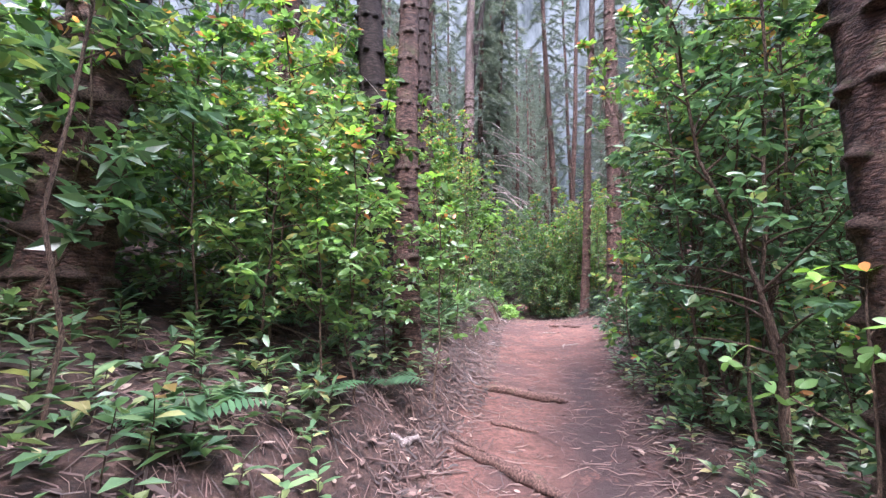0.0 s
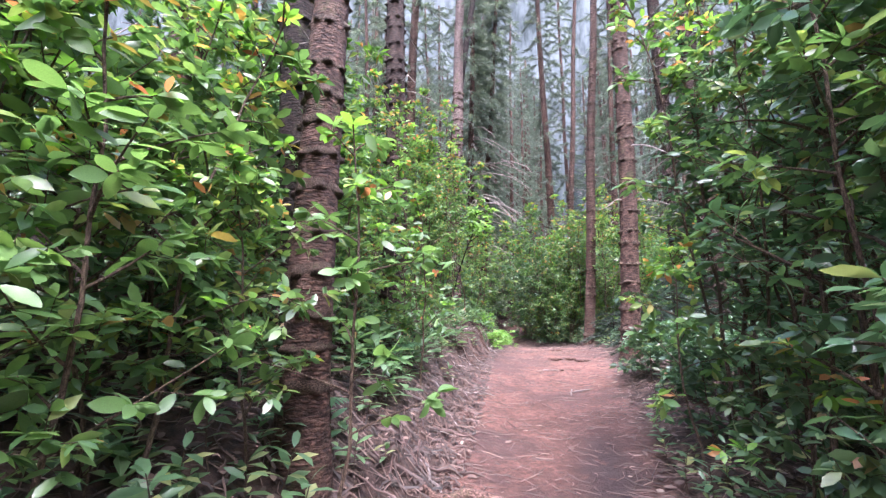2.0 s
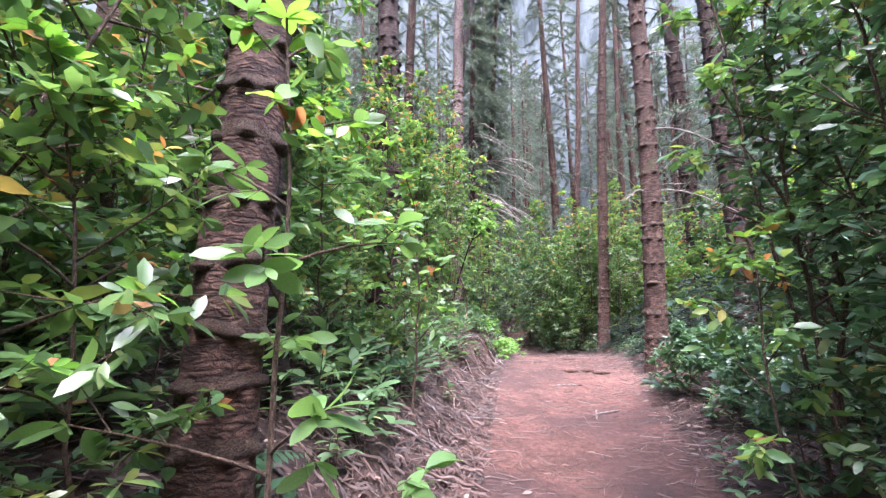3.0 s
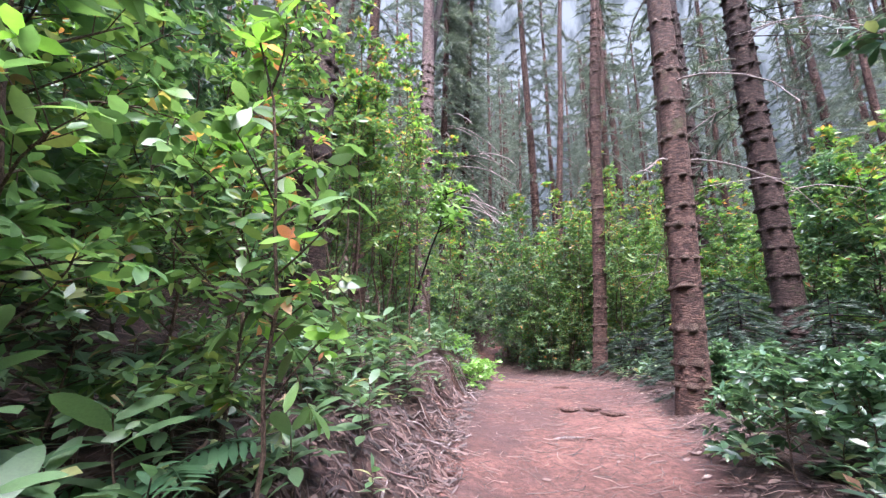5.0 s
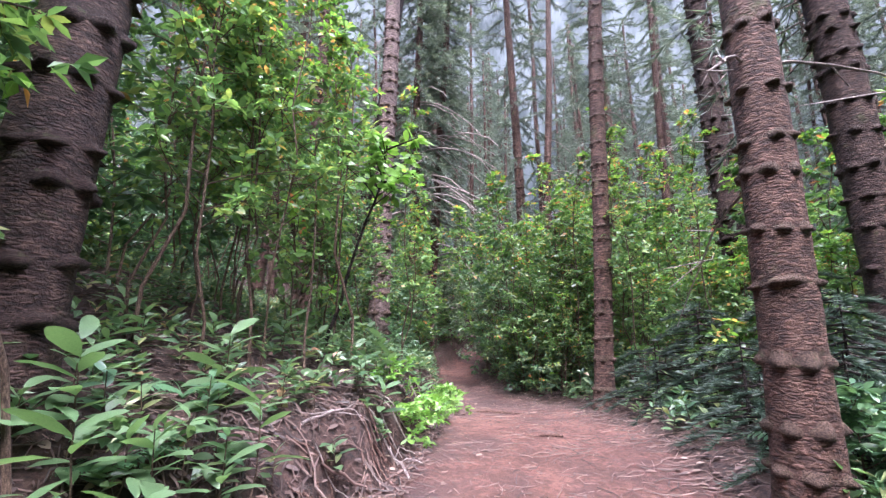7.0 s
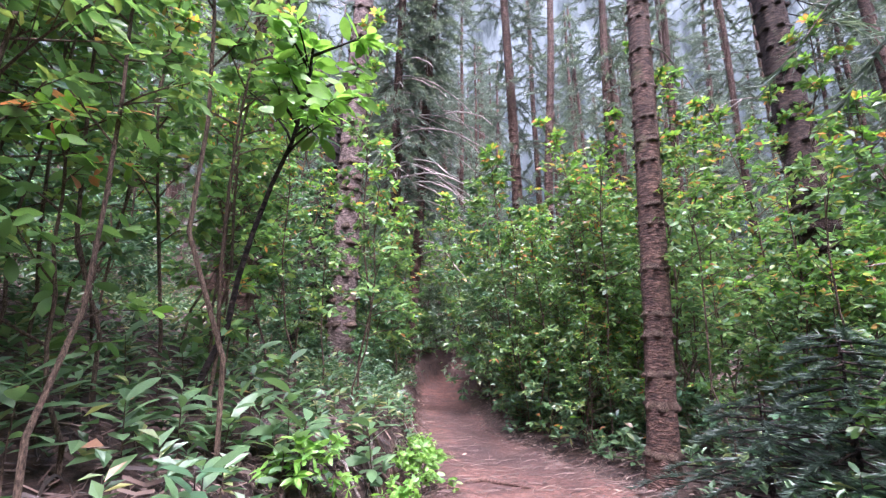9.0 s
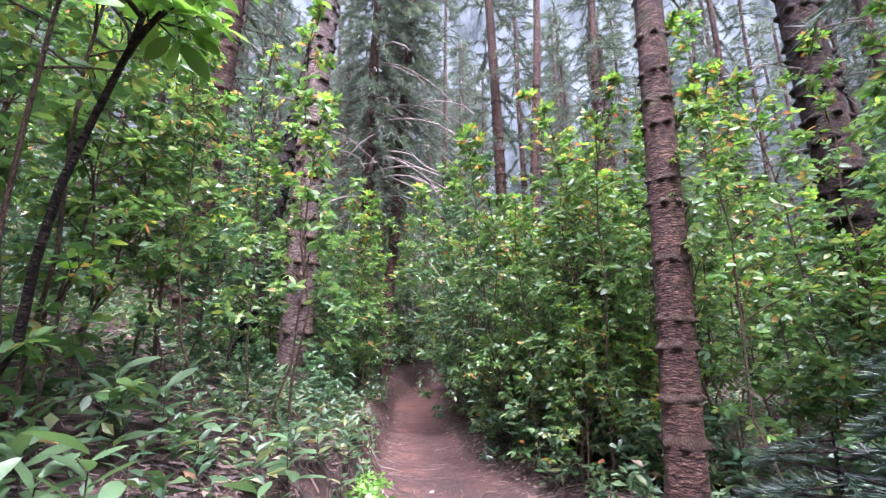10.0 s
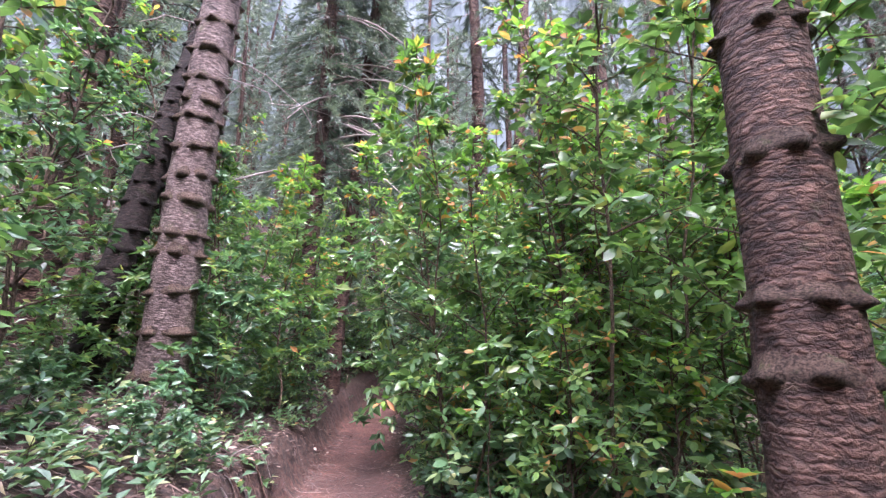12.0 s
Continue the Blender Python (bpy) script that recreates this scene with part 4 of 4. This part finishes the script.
ok = (e > np.where(x < c, np.where(y < 10.8, 0.6, 0.12), 0.22)) & (waves(x, y, 2.2, 31) + 0.5 * waves(x, y, 6.0, 33) + 0.2 * np.clip(e, 0, 2) + 0.1 * (y > 8) + 0.35 * ((y > 7) & (x < 2.4) & (x > -1)) + 0.45 * ((y < 4.6) & (x < 0)) + 0.5 * ((y > 10.4) & (y < 14.5) & (x < 2.3) & (x > -0.5)) > r.uniform(-0.2, 0.45, n)) & ~((x < 0.6) & (y < 4) & (e < 0.3))
x, y, e = x[ok], y[ok], e[ok]
n = len(x)
h = r.uniform(0.05, 0.3, n)
P, D, N, L = [], [], [], []
for k in range(6):
    a = k * 2.4 + r.uniform(0, 6.28, n)
    P.append(np.column_stack([x, y, ground_z(x, y) + h * (0.5 + k / 10)]))
    D.append(np.column_stack([np.cos(a), np.sin(a), r.uniform(-0.1, 1.1, n)]))
    N.append(np.column_stack([r.normal(0, 0.3, n), r.normal(0, 0.3, n), np.ones(n)]))
    L.append(r.uniform(0.06, 0.14, n))
P, D, N, L = [np.concatenate(v) for v in (P, D, N, L)]
tagged(new("ground_cover", mesh_of("ground_cover", *kites(P, D, N, L, L * 0.42), LEAF_LOW, False)), "low green seedlings covering the forest floor", "undergrowth", kind="stuff")


# ---- litter ----
def litter(count, x0, x1, y0, y1, seed, spread):
    """Places on the ground, thick beside the trail and thin on it."""
    r = np.random.RandomState(seed)
    x, y = r.uniform(x0, x1, count), r.uniform(y0, y1, count)
    c, w, _ = path_at(y)
    e = np.abs(x - c) - w
    ok = r.uniform(0, 1, count) < np.where(e > -0.15, 1.0, spread)
    return x[ok], y[ok], r


x, y, r = litter(30000, -2.0, 4.6, 0.9, 19.0, 401, 0.42)
n = len(x)
a, L = r.uniform(0, 6.28, n), 0.04 + 0.22 * r.uniform(0, 1, n) ** 2
wd = r.uniform(0.0012, 0.0042, n)
d = np.column_stack([np.cos(a), np.sin(a)]) * L[:, None] / 2
s = np.column_stack([-np.sin(a), np.cos(a)])
flat = np.abs(ground_z(x + d[:, 0], y + d[:, 1]) - ground_z(x - d[:, 0], y - d[:, 1])) < 0.85 * L
x, y, L, wd, d, s = [v[flat] for v in (x, y, L, wd, d, s)]
n = len(x)
bend = r.normal(0, 0.12, n) * L
rows = []
for k in (-1, 0, 1):
    xx, yy = x + k * d[:, 0] + (k == 0) * bend * s[:, 0], y + k * d[:, 1] + (k == 0) * bend * s[:, 1]
    zz = ground_z(xx, yy) + 0.003 + r.uniform(0, 0.014, n)
    thin = wd * (1.0 if k < 1 else 0.6)
    rows += [np.column_stack([xx + s[:, 0] * thin, yy + s[:, 1] * thin, zz]), np.column_stack([xx - s[:, 0] * thin, yy - s[:, 1] * thin, zz]), np.column_stack([xx, yy, zz + thin * 1.6])]
V = np.stack(rows, 1).reshape(-1, 3)
F = [(9 * k + p + u, 9 * k + q + u, 9 * k + q + u + 3, 9 * k + p + u + 3) for k in range(n) for u in (0, 3) for p, q in ((1, 2), (2, 0))]
tagged(new("twig_litter", mesh_of("twig_litter", V, F, TWIG, False)), "brown fallen twigs and needles on the ground", "twigs", kind="stuff")
x, y, r = litter(22000, -1.5, 2.6, 1.5, 14.5, 403, 0.02)
c, w, _ = path_at(y)
e = c - w - x
ok = (e > -0.3) & (e < 1.1) & (r.uniform(0, 1, len(x)) < np.clip(1.2 - e, 0.15, 1) * np.where(y < 4.2, 0.45, 1.0))
x, y = x[ok], y[ok]
n = len(x)
a, L = r.uniform(0, 6.28, n), 0.04 + 0.15 * r.uniform(0, 1, n) ** 2
ok = np.abs(ground_z(x + np.cos(a) * L / 2, y + np.sin(a) * L / 2) - ground_z(x - np.cos(a) * L / 2, y - np.sin(a) * L / 2)) < 0.95 * L
x, y, a, L = x[ok], y[ok], a[ok], L[ok]
n = len(x)
s = np.column_stack([-np.sin(a), np.cos(a)])
wd, bend = r.uniform(0.002, 0.0085, n), r.normal(0, 0.14, n) * L
rows = []
for k in (-1, 0, 1):
    xx, yy = x + k * np.cos(a) * L / 2 + (k == 0) * bend * s[:, 0], y + k * np.sin(a) * L / 2 + (k == 0) * bend * s[:, 1]
    zz = ground_z(xx, yy) + 0.004 + r.uniform(0, 0.045, n)
    rows += [np.column_stack([xx + s[:, 0] * wd, yy + s[:, 1] * wd, zz]), np.column_stack([xx - s[:, 0] * wd, yy - s[:, 1] * wd, zz]), np.column_stack([xx, yy, zz + wd * 1.7])]
V = np.stack(rows, 1).reshape(-1, 3)
F = [(9 * k + p + u, 9 * k + q + u, 9 * k + q + u + 3, 9 * k + p + u + 3) for k in range(n) for u in (0, 3) for p, q in ((1, 2), (2, 0))]
tagged(new("fallen_sticks", mesh_of("fallen_sticks", V, F, STICKS, False)), "reddish brown fallen sticks piled on the bank", "sticks", kind="stuff")
x, y, r = litter(22000, -3.5, 5.5, 0.5, 21.0, 402, 0.05)
n = len(x)
P = np.column_stack([x, y, ground_z(x, y) + 0.006 + r.uniform(0, 0.012, n)])
a = r.uniform(0, 6.28, n)
D = np.column_stack([np.cos(a), np.sin(a), r.normal(0, 0.15, n)])
N = np.column_stack([r.normal(0, 0.35, n), r.normal(0, 0.35, n), np.ones(n)])
L = r.uniform(0.03, 0.1, n)
tagged(new("leaf_litter", mesh_of("leaf_litter", *leaves(P, D, N, L, L * 0.4, 0.1), DEAD_LEAF)), "brown dead leaves covering the forest floor", "leaf litter", kind="stuff")


# ---- roots, stump and sticks ----
def root(points, radius, label, name="root", category="root", mat=None, lift=0.3):
    pts, r = [], np.random.RandomState(int(abs(points[0][0] * 1000)) + 7)
    n = 16
    P = np.array(points, float)
    s = np.linspace(0, len(P) - 1, n)
    xs, ys = [np.interp(s, range(len(P)), P[:, c]) + r.normal(0, radius * 0.3, n) for c in (0, 1)]
    rad = radius * np.sin(np.linspace(0.35, 2.9, n)) * (1 + 0.2 * r.uniform(-1, 1, n))
    pts = np.column_stack([xs, ys, ground_z(xs, ys) + radius * lift])
    return tagged(new(name, mesh_of(name, *tube(pts, rad, 9), mat or ROOT)), label, category)


root([(0.3, 4.86), (0.66, 4.87), (1.08, 4.6), (1.25, 4.5)], 0.055, "exposed brown tree root across the red trail", lift=0.55)
root([(0.08, 3.4), (0.38, 3.14), (0.63, 2.87), (0.8, 2.6)], 0.05, "exposed root running down the red trail", lift=0.5)
root([(0.42, 3.9), (0.6, 3.85), (0.8, 3.74)], 0.026, "thin root across the red trail", lift=0.5)
root([(0.02, 3.68), (0.16, 3.5), (0.32, 3.33)], 0.03, "short root at the trail edge", lift=0.5)
root([(2.5, 10.28), (2.62, 10.16), (2.72, 10.18)], 0.03, "knobbly root lump on the red trail", lift=0.85)
root([(2.78, 10.24), (2.84, 10.14), (2.96, 10.12)], 0.026, "knobbly root stub on the red trail", lift=0.9)
root([(2.86, 9.95), (2.97, 9.84), (3.12, 9.82)], 0.028, "worn root lump on the red trail", lift=0.8)
root([(2.95, 11.9), (3.1, 11.88), (3.18, 11.8)], 0.025, "small root stub on the red trail", lift=0.6)
root([(2.6, 13.9), (2.85, 13.95), (3.2, 13.6)], 0.03, "root at the crest of the trail", lift=0.5)
for points, radius, label in [([(-0.36, 3.12), (-0.16, 3.22)], 0.03, "broken chunk of dead wood on the bank"), ([(2.11, 7.77), (2.28, 7.84), (2.47, 7.9)], 0.014, "dead stick lying on the red trail"),
                              ([(2.2, 7.95), (2.08, 7.6)], 0.012, "short dead stick on the trail"), ([(2.08, 9.18), (2.22, 9.2), (2.4, 9.2)], 0.012, "thin dead stick across the trail"),
                              ([(-0.5, 9.33), (-0.18, 9.12)], 0.03, "brown broken branch among seedlings"), ([(0.38, 8.8), (0.5, 9.0), (0.66, 9.28)], 0.016, "bent dead branch on the bank"),
                              ([(0.2, 16.75), (0.6, 16.4), (1.07, 16.33), (1.67, 16.66)], 0.02, "long dead branch lying on the bank"), ([(-0.9, 7.58), (-0.7, 7.9), (-0.5, 8.25)], 0.012, "thin dead branch on the bank"),
                              ([(1.3, 9.2), (1.05, 8.9), (0.95, 8.5)], 0.013, "dead twig at the trail edge"), ([(0.75, 7.2), (0.55, 7.5), (0.6, 7.9)], 0.015, "dead branch on the bank"), ([(1.9, 12.6), (1.7, 12.9), (1.75, 13.3)], 0.016, "dead branch on the cut bank")]:
    root(points, radius, label, "stick", "stick", DEADWOOD, 0.9)

# loose sticks heaped along the bank, a few bent shapes laid to the slope
r = np.random.RandomState(470)
shapes = []
for k in range(7):
    u = np.linspace(-0.5, 0.5, 6)
    rod = tube(np.column_stack([u, r.normal(0, 0.035, 6), r.normal(0, 0.02, 6)]), np.array([0.017, 0.022, 0.02, 0.018, 0.014, 0.007]) * r.uniform(0.8, 1.3), 6)
    fork = u[3] + np.outer(np.linspace(0, 1, 3), [0.22, 0.16 * (-1) ** k, 0.05]) - np.array([0, u[3], u[3]])
    shapes.append(mesh_of("stick", *joined([rod, tube(fork, [0.012, 0.009, 0.004], 5)] if k % 2 else [rod]), STICKS if k % 3 else DEADWOOD))
laid = 0
while laid < 150:
    y = r.uniform(2.6, 15.5)
    c, w, _ = path_at(y)
    x = c - w - r.uniform(-0.12, 0.85)
    ln, a = r.uniform(0.16, 0.5), r.uniform(0, 3.14)
    ends = [(x + q * ln / 2 * math.cos(a), y + q * ln / 2 * math.sin(a)) for q in (-1, 1)]
    A, B = [Vector((p[0], p[1], gz(*p) + 0.012)) for p in ends]
    laid += 1
    along = (B - A).normalized()
    across = Vector((0, 0, 1)).cross(along).normalized()
    o = tagged(new("stick", shapes[laid % 7]), "dead brown stick lying on the littered bank", "stick", "fallen sticks")
    o.matrix_basis = Matrix.Translation((A + B) / 2) @ Matrix((along, across, along.cross(across))).transposed().to_4x4() @ Matrix.Scale(ln, 4)


def bare_roots(x, y, count, seed):
    """Roots laid bare where the bank has slipped, hanging from its lip."""
    r = np.random.RandomState(seed)
    ob = tagged(new("exposed_roots"), "tangle of bare brown roots hanging from the cut bank", "roots", "roots in the bank")
    z0 = gz(x, y)
    ob.matrix_basis = pose(x, y, z0)
    for k in range(count):
        a = r.uniform(-0.38, 0.38)
        ax, ln = r.uniform(-0.3, -0.12), r.uniform(0.3, 0.6)
        u = np.linspace(0, 1, 8)
        px = ax + ln * u * r.uniform(0.6, 1.0)
        py = a + r.normal(0, 0.25) * u + np.cumsum(r.normal(0, 0.012, 8))
        pz = ground_z(x + px, y + py) - z0 + 0.015 + 0.07 * np.sin(3.1 * u) * r.uniform(0.2, 1.0)
        part("root", mesh_of("root", *tube(np.column_stack([px, py, pz]), np.linspace(1, 0.35, 8) * r.uniform(0.005, 0.014), 6), ROOT if k % 3 else DEADWOOD), ob)
    return ob


for k, (x, y) in enumerate([(1.12, 10.15), (1.62, 12.75), (1.4, 11.1), (0.95, 9.2), (2.12, 15.3), (2.2, 16.6)]):
    bare_roots(x, y, 12, 480 + k)
